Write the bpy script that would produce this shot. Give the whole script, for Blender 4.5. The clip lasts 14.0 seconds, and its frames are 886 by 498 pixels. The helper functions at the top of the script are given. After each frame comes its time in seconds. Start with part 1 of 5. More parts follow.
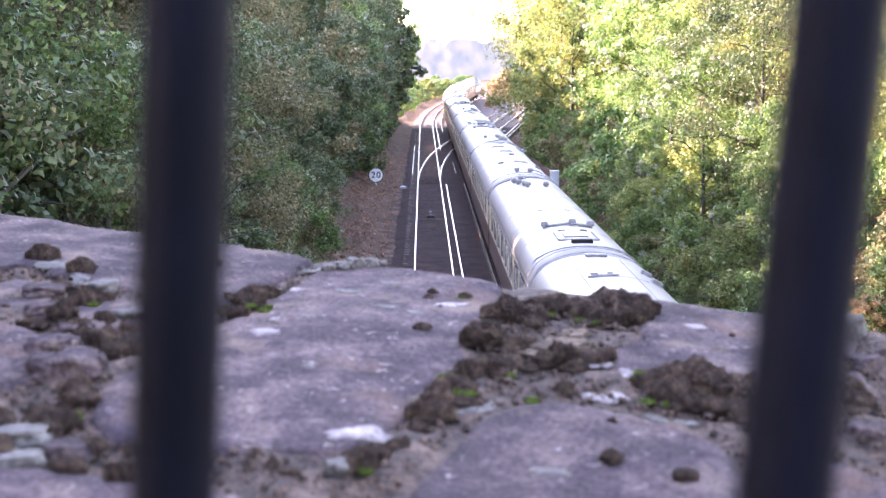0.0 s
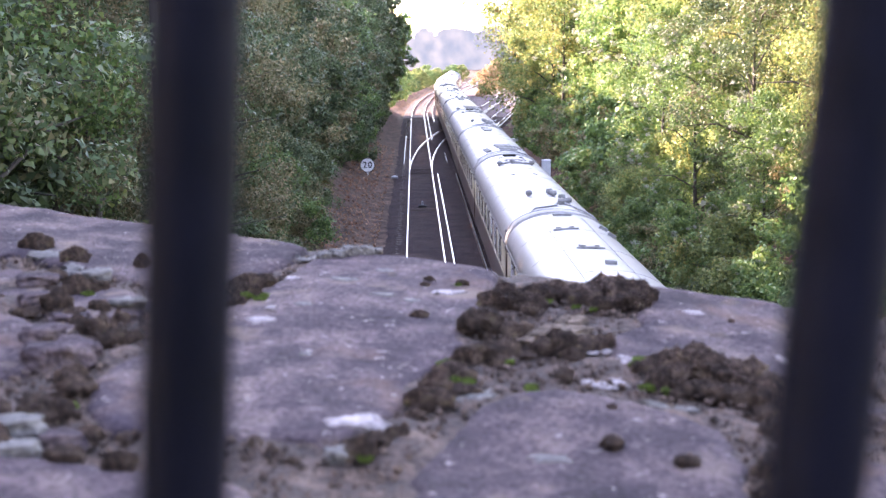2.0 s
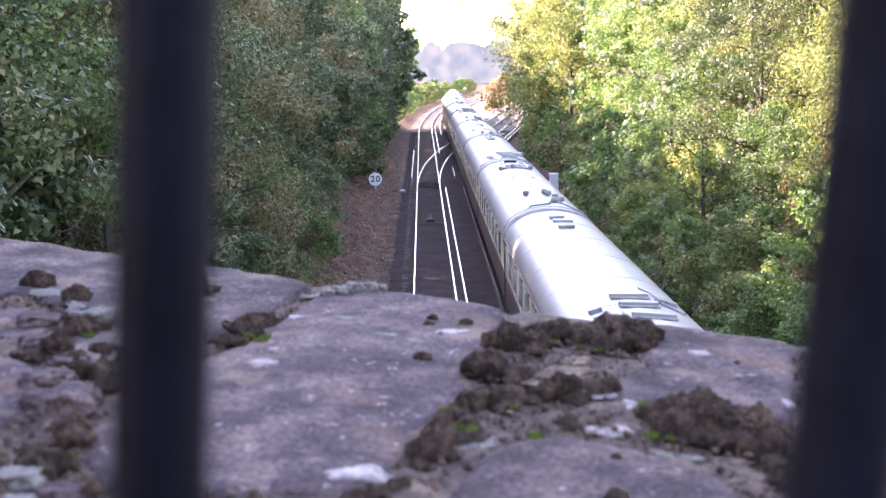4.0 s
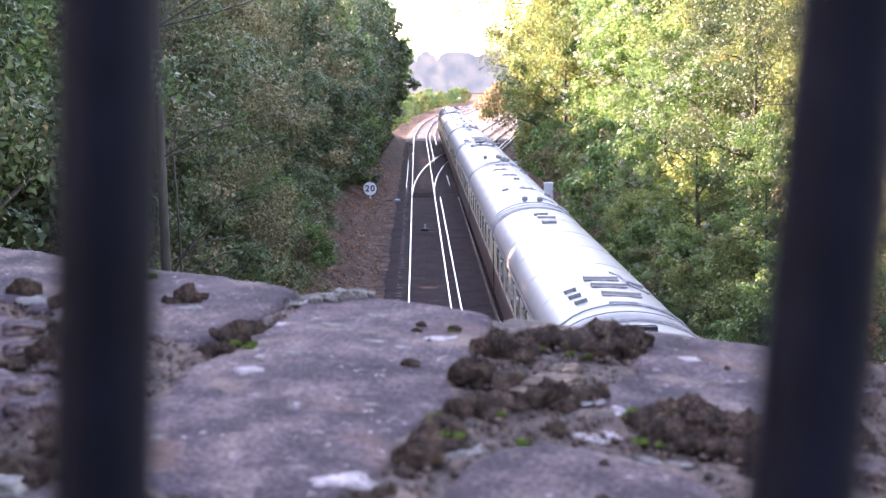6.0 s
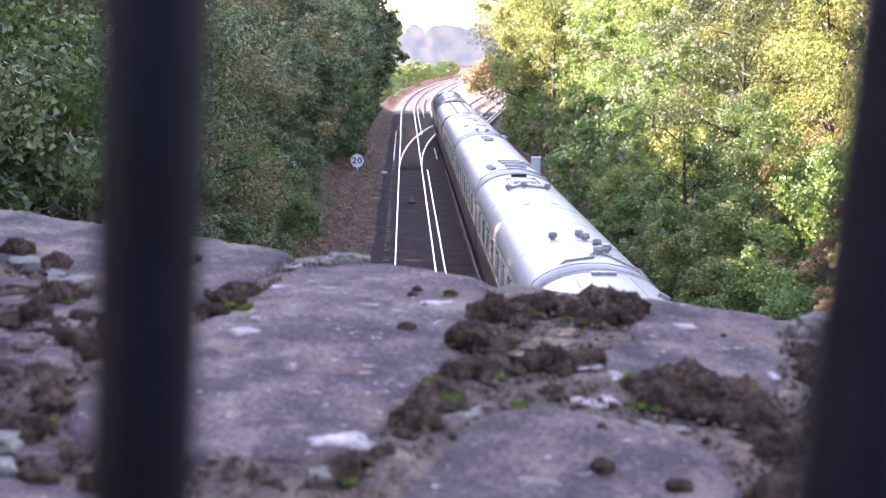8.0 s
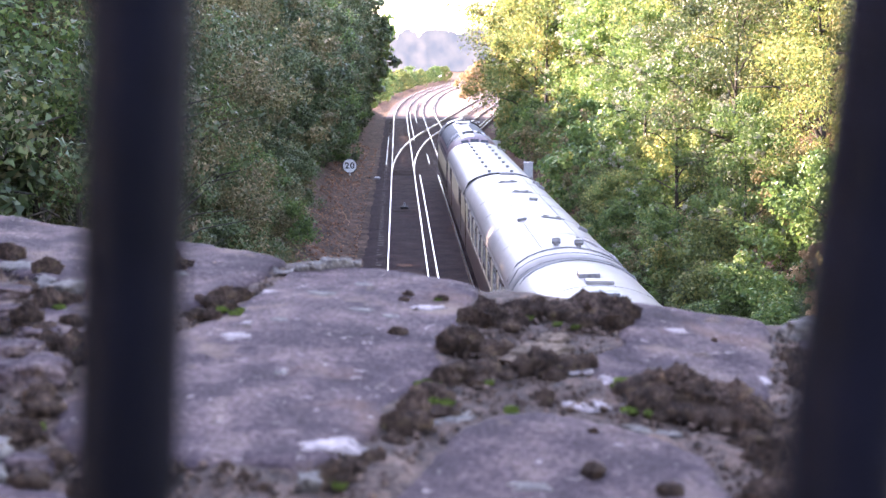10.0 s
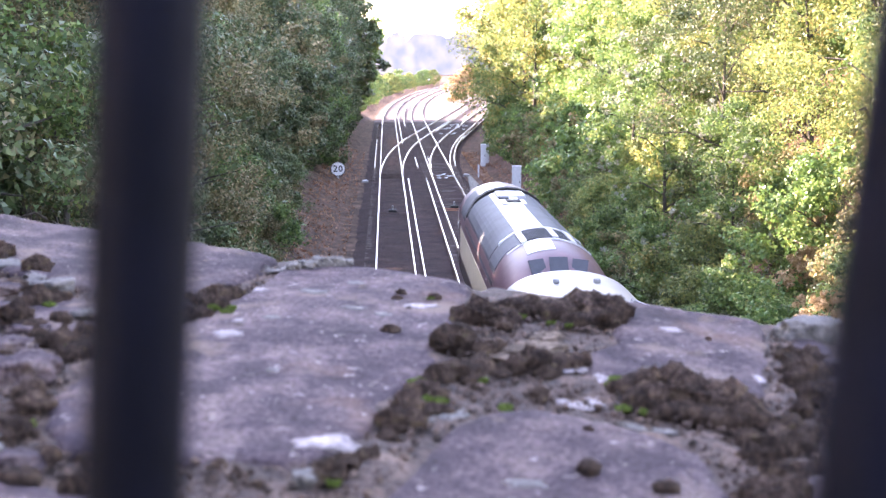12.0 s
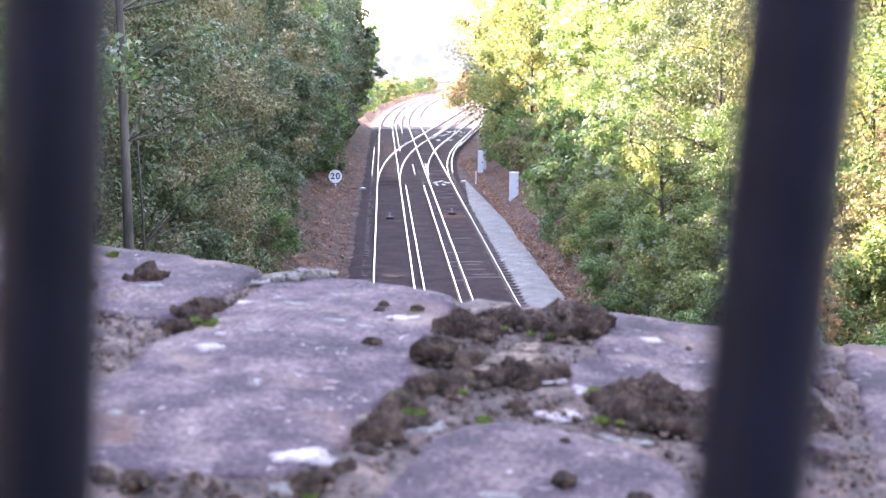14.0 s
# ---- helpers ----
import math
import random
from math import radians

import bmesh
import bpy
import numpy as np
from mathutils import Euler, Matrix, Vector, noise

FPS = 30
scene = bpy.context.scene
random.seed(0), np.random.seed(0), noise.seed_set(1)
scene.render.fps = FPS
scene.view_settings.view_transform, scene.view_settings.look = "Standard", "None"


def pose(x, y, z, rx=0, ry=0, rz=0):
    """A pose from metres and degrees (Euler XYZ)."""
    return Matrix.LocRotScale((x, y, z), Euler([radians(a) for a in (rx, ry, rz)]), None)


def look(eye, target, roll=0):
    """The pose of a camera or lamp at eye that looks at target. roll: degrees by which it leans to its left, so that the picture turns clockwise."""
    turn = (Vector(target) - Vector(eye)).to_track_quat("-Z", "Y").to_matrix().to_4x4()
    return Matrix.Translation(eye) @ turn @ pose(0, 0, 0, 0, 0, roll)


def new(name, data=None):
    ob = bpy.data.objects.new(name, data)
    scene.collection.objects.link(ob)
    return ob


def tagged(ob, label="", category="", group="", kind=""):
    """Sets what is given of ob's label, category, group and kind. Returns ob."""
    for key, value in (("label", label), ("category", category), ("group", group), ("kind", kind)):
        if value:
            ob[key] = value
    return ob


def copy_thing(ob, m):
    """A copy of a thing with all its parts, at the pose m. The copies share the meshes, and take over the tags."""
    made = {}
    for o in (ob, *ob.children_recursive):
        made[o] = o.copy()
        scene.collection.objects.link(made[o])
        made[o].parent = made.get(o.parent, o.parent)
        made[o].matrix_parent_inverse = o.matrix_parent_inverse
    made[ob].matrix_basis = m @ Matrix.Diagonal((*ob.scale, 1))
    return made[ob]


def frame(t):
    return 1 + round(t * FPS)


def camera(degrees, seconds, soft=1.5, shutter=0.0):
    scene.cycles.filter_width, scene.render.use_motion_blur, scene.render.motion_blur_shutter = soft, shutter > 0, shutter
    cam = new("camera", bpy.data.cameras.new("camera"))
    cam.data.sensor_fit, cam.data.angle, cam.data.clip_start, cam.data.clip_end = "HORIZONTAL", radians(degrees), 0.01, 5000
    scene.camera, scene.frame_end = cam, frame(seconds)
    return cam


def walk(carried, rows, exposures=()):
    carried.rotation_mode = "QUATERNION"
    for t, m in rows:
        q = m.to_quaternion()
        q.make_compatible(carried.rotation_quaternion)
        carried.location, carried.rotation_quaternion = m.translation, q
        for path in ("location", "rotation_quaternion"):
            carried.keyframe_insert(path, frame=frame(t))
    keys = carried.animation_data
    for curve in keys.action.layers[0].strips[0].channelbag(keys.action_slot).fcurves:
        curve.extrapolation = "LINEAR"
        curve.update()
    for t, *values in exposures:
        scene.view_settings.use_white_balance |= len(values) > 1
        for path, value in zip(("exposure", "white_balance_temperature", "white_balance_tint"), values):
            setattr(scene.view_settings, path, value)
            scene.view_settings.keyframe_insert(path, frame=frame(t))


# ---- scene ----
cam = camera(36.18, 14.0, soft=1.0)
cam.data.dof.use_dof = True
cam.data.dof.focus_distance = 4.6
cam.data.dof.aperture_fstop = 10.8

PATH = [
    (0, (-0.0095, -0.0332, 8.3936), (0.1306, 9.8468, 6.9812), -0.240),
    (0.5, (-0.0081, -0.0270, 8.3891), (0.1209, 9.8530, 6.9775), -0.459),
    (1, (-0.0079, -0.0224, 8.3848), (0.1877, 9.8576, 6.9675), 0.126),
    (1.5, (-0.0101, -0.0226, 8.3830), (0.2135, 9.8574, 6.9087), -0.321),
    (2, (-0.0144, -0.0253, 8.3896), (0.1849, 9.8547, 6.9005), -0.460),
    (2.5, (-0.0143, -0.0315, 8.3891), (0.1794, 9.8485, 6.9321), -0.165),
    (3, (-0.0093, -0.0301, 8.3893), (0.2075, 9.8499, 6.9963), -0.118),
    (3.5, (-0.0155, -0.0224, 8.4088), (0.1379, 9.8576, 7.0084), 0.071),
    (4, (-0.0092, -0.0101, 8.4148), (0.1325, 9.8916, 7.0235), -0.627),
    (6.5, (-0.0019, -0.0018, 8.4073), (0.1875, 9.9091, 7.0886), -0.685),
    (7, (-0.0086, 0.0001, 8.4038), (0.1994, 9.9038, 7.0346), -0.178),
    (7.5, (-0.0117, 0.0018, 8.4023), (0.2341, 9.8894, 6.9276), -0.085),
    (8, (-0.0131, 0.0011, 8.4003), (0.2672, 9.8811, 6.8816), 0.087),
    (8.5, (-0.0065, 0.0005, 8.4042), (0.2761, 9.8815, 6.8923), -0.194),
    (11, (-0.0152, 0.0036, 8.3950), (0.3525, 9.8878, 6.9228), 0.290),
    (11.5, (-0.0156, 0.0075, 8.3934), (0.3663, 9.8912, 6.9215), 0.255),
    (12, (-0.0167, 0.0071, 8.3935), (0.4062, 9.8916, 6.9380), 0.333),
    (12.5, (-0.0164, 0.0071, 8.3926), (0.4341, 9.8891, 6.9286), 0.386),
    (13, (-0.0169, 0.0038, 8.3926), (0.4862, 9.8793, 6.9022), 0.548),
    (13.5, (-0.0047, 0.0105, 8.3947), (0.5078, 9.8889, 6.9272), 0.053),
    (14, (-0.0000, 0.0000, 8.4000), (0.4374, 9.8909, 6.9932), 0.001),
]
EXPOSURE = [(t, stops, 7600, 34) for t, stops in ((0, 4.22), (1, 4.12), (2, 4.02), (8.5, 3.93), (11, 4.12), (12, 4.26), (13, 4.39), (14, 4.58))]
walk(cam, [(t, look(eye, target, roll)) for t, eye, target, roll in PATH], EXPOSURE)

# ---- world and sun: low autumn sun from the left, over the trees of the cutting ----
SUN_AZ, SUN_EL = -64.0, 24.8          # degrees from the line of the track (left negative), above the horizon
world = bpy.data.worlds.new("sky")
scene.world = world
world.use_nodes = True
wn = world.node_tree.nodes
sky = wn.new("ShaderNodeTexSky")
sky.sky_type = "NISHITA"
sky.sun_disc = False
sky.sun_elevation = radians(SUN_EL)
sky.sun_rotation = radians(SUN_AZ)
sky.dust_density = 0.6
wn["Background"].inputs["Strength"].default_value = 0.15
world.node_tree.links.new(sky.outputs["Color"], wn["Background"].inputs["Color"])
sun = new("sun", bpy.data.lights.new("sun", "SUN"))
sun.data.energy, sun.data.angle, sun.data.color = 3.8, radians(0.6), (1.0, 0.93, 0.80)
SUN_DIR = Vector((math.sin(radians(SUN_AZ)) * math.cos(radians(SUN_EL)), math.cos(radians(SUN_AZ)) * math.cos(radians(SUN_EL)), math.sin(radians(SUN_EL))))
sun.matrix_basis = look(SUN_DIR * 300, (0, 0, 0))


# ---- materials ----
def material(name, stops, scale=6.0, rough=0.8, metal=0.0, bump=0.3, bump_scale=40.0, bump_dist=0.01, fine=None, spec=0.5, stretch=(1, 1, 1), per_object=0.0):
    """Noise-driven paint: stops of (position, rgb) over a coarse noise, a fine noise for grain, and bump."""
    m = bpy.data.materials.new(name)
    m.use_nodes = True
    nt = m.node_tree
    n, link = nt.nodes, nt.links.new
    bsdf = n["Principled BSDF"]
    co = n.new("ShaderNodeTexCoord")
    mp = n.new("ShaderNodeMapping")
    mp.inputs["Scale"].default_value = stretch
    link(co.outputs["Object"], mp.inputs["Vector"])
    a = n.new("ShaderNodeTexNoise")
    a.inputs["Scale"].default_value, a.inputs["Detail"].default_value, a.inputs["Roughness"].default_value = scale, 8, 0.62
    link(mp.outputs["Vector"], a.inputs["Vector"])
    ramp = n.new("ShaderNodeValToRGB")
    e = ramp.color_ramp.elements
    while len(e) < len(stops):
        e.new(0.5)
    for el, (pos, rgb) in zip(e, stops):
        el.position, el.color = pos, (*rgb, 1)
    link(a.outputs["Fac"], ramp.inputs["Fac"])
    b = n.new("ShaderNodeTexNoise")
    b.inputs["Scale"].default_value, b.inputs["Detail"].default_value = bump_scale, 6
    link(mp.outputs["Vector"], b.inputs["Vector"])
    out = ramp.outputs["Color"]
    if fine:
        mix = n.new("ShaderNodeMixRGB")
        mix.blend_type = "MULTIPLY"
        mix.inputs["Fac"].default_value = fine
        r2 = n.new("ShaderNodeValToRGB")
        r2.color_ramp.elements[0].position, r2.color_ramp.elements[0].color = 0.35, (0.35, 0.35, 0.35, 1)
        r2.color_ramp.elements[1].position, r2.color_ramp.elements[1].color = 0.65, (1.3, 1.3, 1.3, 1)
        link(b.outputs["Fac"], r2.inputs["Fac"])
        link(out, mix.inputs["Color1"])
        link(r2.outputs["Color"], mix.inputs["Color2"])
        out = mix.outputs["Color"]
    if per_object:
        info = n.new("ShaderNodeObjectInfo")
        hsv = n.new("ShaderNodeHueSaturation")
        mr = n.new("ShaderNodeMapRange")
        mr.inputs["To Min"].default_value, mr.inputs["To Max"].default_value = 1 - per_object, 1 + per_object
        link(info.outputs["Random"], mr.inputs["Value"])
        link(mr.outputs["Result"], hsv.inputs["Value"])
        link(out, hsv.inputs["Color"])
        out = hsv.outputs["Color"]
    link(out, bsdf.inputs["Base Color"])
    bp = n.new("ShaderNodeBump")
    bp.inputs["Strength"].default_value, bp.inputs["Distance"].default_value = bump, bump_dist
    link(b.outputs["Fac"], bp.inputs["Height"])
    link(bp.outputs["Normal"], bsdf.inputs["Normal"])
    bsdf.inputs["Roughness"].default_value, bsdf.inputs["Metallic"].default_value = rough, metal
    bsdf.inputs["Specular IOR Level"].default_value = spec
    return m


def leaf_material(name, stops, through_light=0.45, rough=0.55):
    """Leaves: colour by island, with a tint by tree, and light passing through the blade."""
    m = bpy.data.materials.new(name)
    m.use_nodes = True
    nt = m.node_tree
    n, link = nt.nodes, nt.links.new
    bsdf = n["Principled BSDF"]
    geo = n.new("ShaderNodeNewGeometry")
    info = n.new("ShaderNodeObjectInfo")
    ramp = n.new("ShaderNodeValToRGB")
    e = ramp.color_ramp.elements
    while len(e) < len(stops):
        e.new(0.5)
    for el, (pos, rgb) in zip(e, stops):
        el.position, el.color = pos, (*rgb, 1)
    co = n.new("ShaderNodeTexCoord")
    noi = n.new("ShaderNodeTexNoise")
    noi.inputs["Scale"].default_value, noi.inputs["Detail"].default_value = 0.55, 3
    link(co.outputs["Object"], noi.inputs["Vector"])
    add = n.new("ShaderNodeMath")
    add.operation = "MULTIPLY_ADD"
    link(noi.outputs["Fac"], add.inputs[0])
    add.inputs[1].default_value = 1.6
    link(geo.outputs["Random Per Island"], add.inputs[2])
    sub = n.new("ShaderNodeMath")
    sub.operation = "MULTIPLY_ADD"
    link(add.outputs[0], sub.inputs[0])
    sub.inputs[1].default_value, sub.inputs[2].default_value = 0.62, -0.31
    link(sub.outputs[0], ramp.inputs["Fac"])
    hsv = n.new("ShaderNodeHueSaturation")
    mr = n.new("ShaderNodeMapRange")
    mr.inputs["To Min"].default_value, mr.inputs["To Max"].default_value = 0.75, 1.25
    link(info.outputs["Random"], mr.inputs["Value"])
    link(mr.outputs["Result"], hsv.inputs["Value"])
    link(ramp.outputs["Color"], hsv.inputs["Color"])
    link(hsv.outputs["Color"], bsdf.inputs["Base Color"])
    bsdf.inputs["Roughness"].default_value = rough
    bsdf.inputs["Specular IOR Level"].default_value = 0.35
    tr = n.new("ShaderNodeBsdfTranslucent")
    link(hsv.outputs["Color"], tr.inputs["Color"])
    mix = n.new("ShaderNodeMixShader")
    mix.inputs["Fac"].default_value = through_light
    link(bsdf.outputs["BSDF"], mix.inputs[1])
    link(tr.outputs["BSDF"], mix.inputs[2])
    link(mix.outputs["Shader"], n["Material Output"].inputs["Surface"])
    return m


def stone_material():
    """Dark weathered gritstone: mauve-grey skin, brown stains, pale lichen specks and pits."""
    m = material("weathered_gritstone", [(0.32, (0.035, 0.025, 0.027)), (0.46, (0.067, 0.046, 0.049)), (0.56, (0.105, 0.072, 0.071)), (0.70, (0.181, 0.128, 0.109))], 17, 0.93, bump=0.8, bump_scale=210, bump_dist=0.003, fine=0.75, spec=0.15, per_object=0.10)
    nt = m.node_tree
    n, link = nt.nodes, nt.links.new
    bsdf = n["Principled BSDF"]
    base = bsdf.inputs["Base Color"].links[0].from_socket
    co = n.new("ShaderNodeTexCoord")
    for scale, lo, hi, rgb in ((4.4, 0.57, 0.74, (0.146, 0.074, 0.041)), (5.0, 0.57, 0.74, (0.035, 0.026, 0.035)), (9.0, 0.60, 0.70, (0.175, 0.121, 0.090)), (75, 0.63, 0.69, (0.315, 0.255, 0.229)), (24, 0.655, 0.72, (0.257, 0.199, 0.169)), (130, 0.66, 0.72, (0.016, 0.012, 0.012))):
        t = n.new("ShaderNodeTexNoise")
        t.inputs["Scale"].default_value, t.inputs["Detail"].default_value, t.inputs["Roughness"].default_value = scale, 5, 0.65
        link(co.outputs["Object"], t.inputs["Vector"])
        mr = n.new("ShaderNodeMapRange")
        mr.inputs["From Min"].default_value, mr.inputs["From Max"].default_value, mr.inputs["To Max"].default_value = lo, hi, 0.8
        link(t.outputs["Fac"], mr.inputs["Value"])
        mix = n.new("ShaderNodeMixRGB")
        mix.inputs["Color2"].default_value = (*rgb, 1)
        link(mr.outputs["Result"], mix.inputs["Fac"])
        link(base, mix.inputs["Color1"])
        base = mix.outputs["Color"]
    link(base, bsdf.inputs["Base Color"])
    return m


M = {}
M["stone"] = stone_material()
M["mortar"] = material("old_mortar", [(0.3, (0.023, 0.015, 0.010)), (0.5, (0.068, 0.040, 0.029)), (0.68, (0.154, 0.093, 0.064))], 38, 0.95, bump=0.9, bump_scale=160, bump_dist=0.006, fine=0.6)
M["grit"] = leaf_material("mortar_grit", [(0.05, (0.021, 0.015, 0.011)), (0.5, (0.065, 0.040, 0.030)), (0.95, (0.180, 0.119, 0.088))], 0.0, 0.95)
M["wall_stone"] = material("wall_stone", [(0.3, (0.12, 0.11, 0.105)), (0.7, (0.28, 0.25, 0.22))], 4, 0.92, bump=0.6, bump_scale=50, bump_dist=0.01, fine=0.4)
M["moss"] = material("dry_moss", [(0.34, (0.063, 0.043, 0.035)), (0.50, (0.166, 0.107, 0.084)), (0.63, (0.305, 0.199, 0.139)), (0.78, (0.397, 0.344, 0.127))], 1.6, 1.0, bump=1.0, bump_scale=9, bump_dist=0.16, fine=0.85, spec=0.1, per_object=0.3)
M["moss_green"] = material("green_moss", [(0.35, (0.069, 0.088, 0.022)), (0.55, (0.196, 0.286, 0.044)), (0.7, (0.380, 0.484, 0.111))], 2.4, 1.0, bump=1.0, bump_scale=10, bump_dist=0.16, fine=0.7, spec=0.1)
M["lichen"] = material("pale_lichen", [(0.35, (0.170, 0.137, 0.129)), (0.55, (0.306, 0.248, 0.237)), (0.7, (0.441, 0.360, 0.345))], 60, 0.95, bump=0.6, bump_scale=260, bump_dist=0.002, fine=0.5)
M["lichen_dull"] = material("grey_lichen", [(0.35, (0.076, 0.066, 0.059)), (0.55, (0.136, 0.116, 0.102)), (0.7, (0.221, 0.191, 0.168))], 80, 0.95, bump=0.6, bump_scale=260, bump_dist=0.002, fine=0.5)
M["tan_mortar"] = material("tan_crumbling_mortar", [(0.32, (0.048, 0.032, 0.022)), (0.5, (0.120, 0.081, 0.057)), (0.68, (0.208, 0.148, 0.109))], 70, 0.95, bump=1.0, bump_scale=190, bump_dist=0.004, fine=0.7, spec=0.15)
M["bar"] = material("dark_painted_iron", [(0.35, (0.003, 0.003, 0.006)), (0.65, (0.006, 0.006, 0.013))], 30, 0.6, bump=0.2, bump_scale=200, bump_dist=0.001, spec=0.10)
M["ground"] = material("leaf_littered_earth", [(0.30, (0.022, 0.014, 0.010)), (0.46, (0.064, 0.037, 0.025)), (0.58, (0.122, 0.067, 0.048)), (0.72, (0.191, 0.122, 0.083))], 1.7, 0.95, bump=0.8, bump_scale=9, bump_dist=0.08, fine=0.7, spec=0.15)
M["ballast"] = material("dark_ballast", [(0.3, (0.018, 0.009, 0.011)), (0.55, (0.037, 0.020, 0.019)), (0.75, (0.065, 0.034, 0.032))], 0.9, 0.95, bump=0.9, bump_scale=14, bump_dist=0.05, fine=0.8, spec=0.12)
# paler copy of the ballast, with sunlight painted into the colour
M["sunlit_ballast"] = material("ballast_painted_sunlit", [(0.3, (0.053, 0.028, 0.026)), (0.55, (0.089, 0.048, 0.043)), (0.75, (0.124, 0.069, 0.062))], 0.9, 0.95, bump=0.9, bump_scale=14, bump_dist=0.05, fine=0.8)
M["gravel"] = material("pale_path_gravel", [(0.3, (0.126, 0.115, 0.101)), (0.55, (0.198, 0.181, 0.156)), (0.75, (0.278, 0.258, 0.221))], 1.3, 0.95, bump=1.0, bump_scale=22, bump_dist=0.06, fine=0.9)
M["sleeper"] = material("weathered_sleeper", [(0.3, (0.028, 0.019, 0.014)), (0.7, (0.069, 0.043, 0.035))], 3, 0.9, bump=0.5, bump_scale=30, per_object=0.3)
M["rail"] = material("polished_rail_steel", [(0.3, (0.55, 0.54, 0.54)), (0.7, (0.75, 0.74, 0.74))], 3, 0.28, 1.0, bump=0.05, bump_scale=40, bump_dist=0.002)
M["rail_rust"] = material("rusty_rail_side", [(0.3, (0.06, 0.035, 0.025)), (0.7, (0.14, 0.08, 0.05))], 8, 0.85, bump=0.3)
M["roof"] = material("silver_white_roof_paint", [(0.30, (0.245, 0.222, 0.201)), (0.55, (0.294, 0.267, 0.246)), (0.75, (0.326, 0.297, 0.272))], 0.8, 0.42, bump=0.12, bump_scale=5, bump_dist=0.02, stretch=(1, 0.35, 1), fine=0.12)
M["cream"] = material("cream_coach_paint", [(0.3, (0.55, 0.46, 0.30)), (0.7, (0.68, 0.58, 0.40))], 2, 0.35, bump=0.05)
M["umber"] = material("umber_coach_paint", [(0.3, (0.060, 0.026, 0.018)), (0.7, (0.10, 0.045, 0.03))], 2, 0.3, bump=0.05)
M["maroon"] = material("maroon_loco_paint", [(0.3, (0.080, 0.040, 0.046)), (0.7, (0.125, 0.068, 0.076))], 2, 0.45, bump=0.08, spec=0.35)
M["loco_grey"] = material("grey_loco_roof", [(0.3, (0.042, 0.045, 0.050)), (0.7, (0.075, 0.080, 0.088))], 1.6, 0.7, bump=0.1, bump_scale=12, spec=0.3)
M["loco_light"] = material("pale_loco_panel", [(0.3, (0.380, 0.372, 0.375)), (0.7, (0.470, 0.460, 0.462))], 2, 0.45, bump=0.08)
M["black"] = material("dirty_black_steel", [(0.3, (0.010, 0.010, 0.010)), (0.7, (0.026, 0.024, 0.023))], 5, 0.8, bump=0.3, spec=0.2)
M["pipe"] = material("grey_roof_fitting", [(0.3, (0.110, 0.105, 0.108)), (0.7, (0.270, 0.260, 0.262))], 6, 0.5, bump=0.2)
M["white"] = material("white_painted_metal", [(0.3, (0.66, 0.65, 0.66)), (0.7, (0.80, 0.79, 0.80))], 4, 0.5, bump=0.1, fine=0.15)
M["galv"] = material("galvanised_cabinet", [(0.3, (0.471, 0.481, 0.497)), (0.7, (0.622, 0.631, 0.644))], 5, 0.45, bump=0.1, fine=0.2)
M["sign_black"] = material("sign_black", [(0.3, (0.01, 0.01, 0.01)), (0.7, (0.02, 0.02, 0.02))], 4, 0.5)
M["bark"] = material("tree_bark", [(0.3, (0.021, 0.017, 0.013)), (0.7, (0.078, 0.066, 0.054))], 5, 0.95, bump=0.8, bump_scale=14, bump_dist=0.03, stretch=(1, 1, 0.25), fine=0.5)
M["twig"] = material("grey_brown_twigs", [(0.3, (0.07, 0.055, 0.042)), (0.7, (0.19, 0.155, 0.125))], 9, 0.9, bump=0.4, bump_scale=30)
M["rust_orange"] = material("orange_rust", [(0.3, (0.20, 0.07, 0.03)), (0.7, (0.36, 0.15, 0.08))], 6, 0.9, bump=0.3)
M["glass"] = material("dark_coach_glass", [(0.3, (0.015, 0.015, 0.018)), (0.7, (0.03, 0.03, 0.035))], 3, 0.08, bump=0.0)
# darker copy of the greens, the left bank's shade put into the colour
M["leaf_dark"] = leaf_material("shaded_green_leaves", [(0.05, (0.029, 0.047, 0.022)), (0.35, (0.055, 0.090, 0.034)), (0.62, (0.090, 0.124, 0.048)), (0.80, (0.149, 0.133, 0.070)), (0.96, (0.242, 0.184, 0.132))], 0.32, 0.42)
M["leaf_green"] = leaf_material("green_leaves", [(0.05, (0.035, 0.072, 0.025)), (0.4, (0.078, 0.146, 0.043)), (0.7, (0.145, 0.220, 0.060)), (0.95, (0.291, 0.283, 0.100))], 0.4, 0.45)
M["leaf_yellow"] = leaf_material("yellowing_leaves", [(0.05, (0.051, 0.085, 0.029)), (0.4, (0.115, 0.161, 0.049)), (0.7, (0.208, 0.213, 0.065)), (0.94, (0.340, 0.242, 0.091))], 0.45)
M["leaf_brown"] = leaf_material("browning_leaves", [(0.05, (0.046, 0.062, 0.024)), (0.4, (0.100, 0.103, 0.042)), (0.7, (0.195, 0.150, 0.074)), (0.95, (0.350, 0.262, 0.155))], 0.35)
M["leaf_orange"] = leaf_material("orange_leaves", [(0.05, (0.230, 0.165, 0.080)), (0.5, (0.380, 0.245, 0.130)), (0.95, (0.470, 0.370, 0.230))], 0.45)
M["seed"] = leaf_material("grey_seed_heads", [(0.05, (0.178, 0.192, 0.144)), (0.5, (0.278, 0.295, 0.235)), (0.95, (0.374, 0.389, 0.326))], 0.3, 0.9)
M["litter"] = leaf_material("fallen_leaves", [(0.05, (0.115, 0.053, 0.030)), (0.5, (0.276, 0.126, 0.070)), (0.95, (0.460, 0.273, 0.160))], 0.1, 0.8)


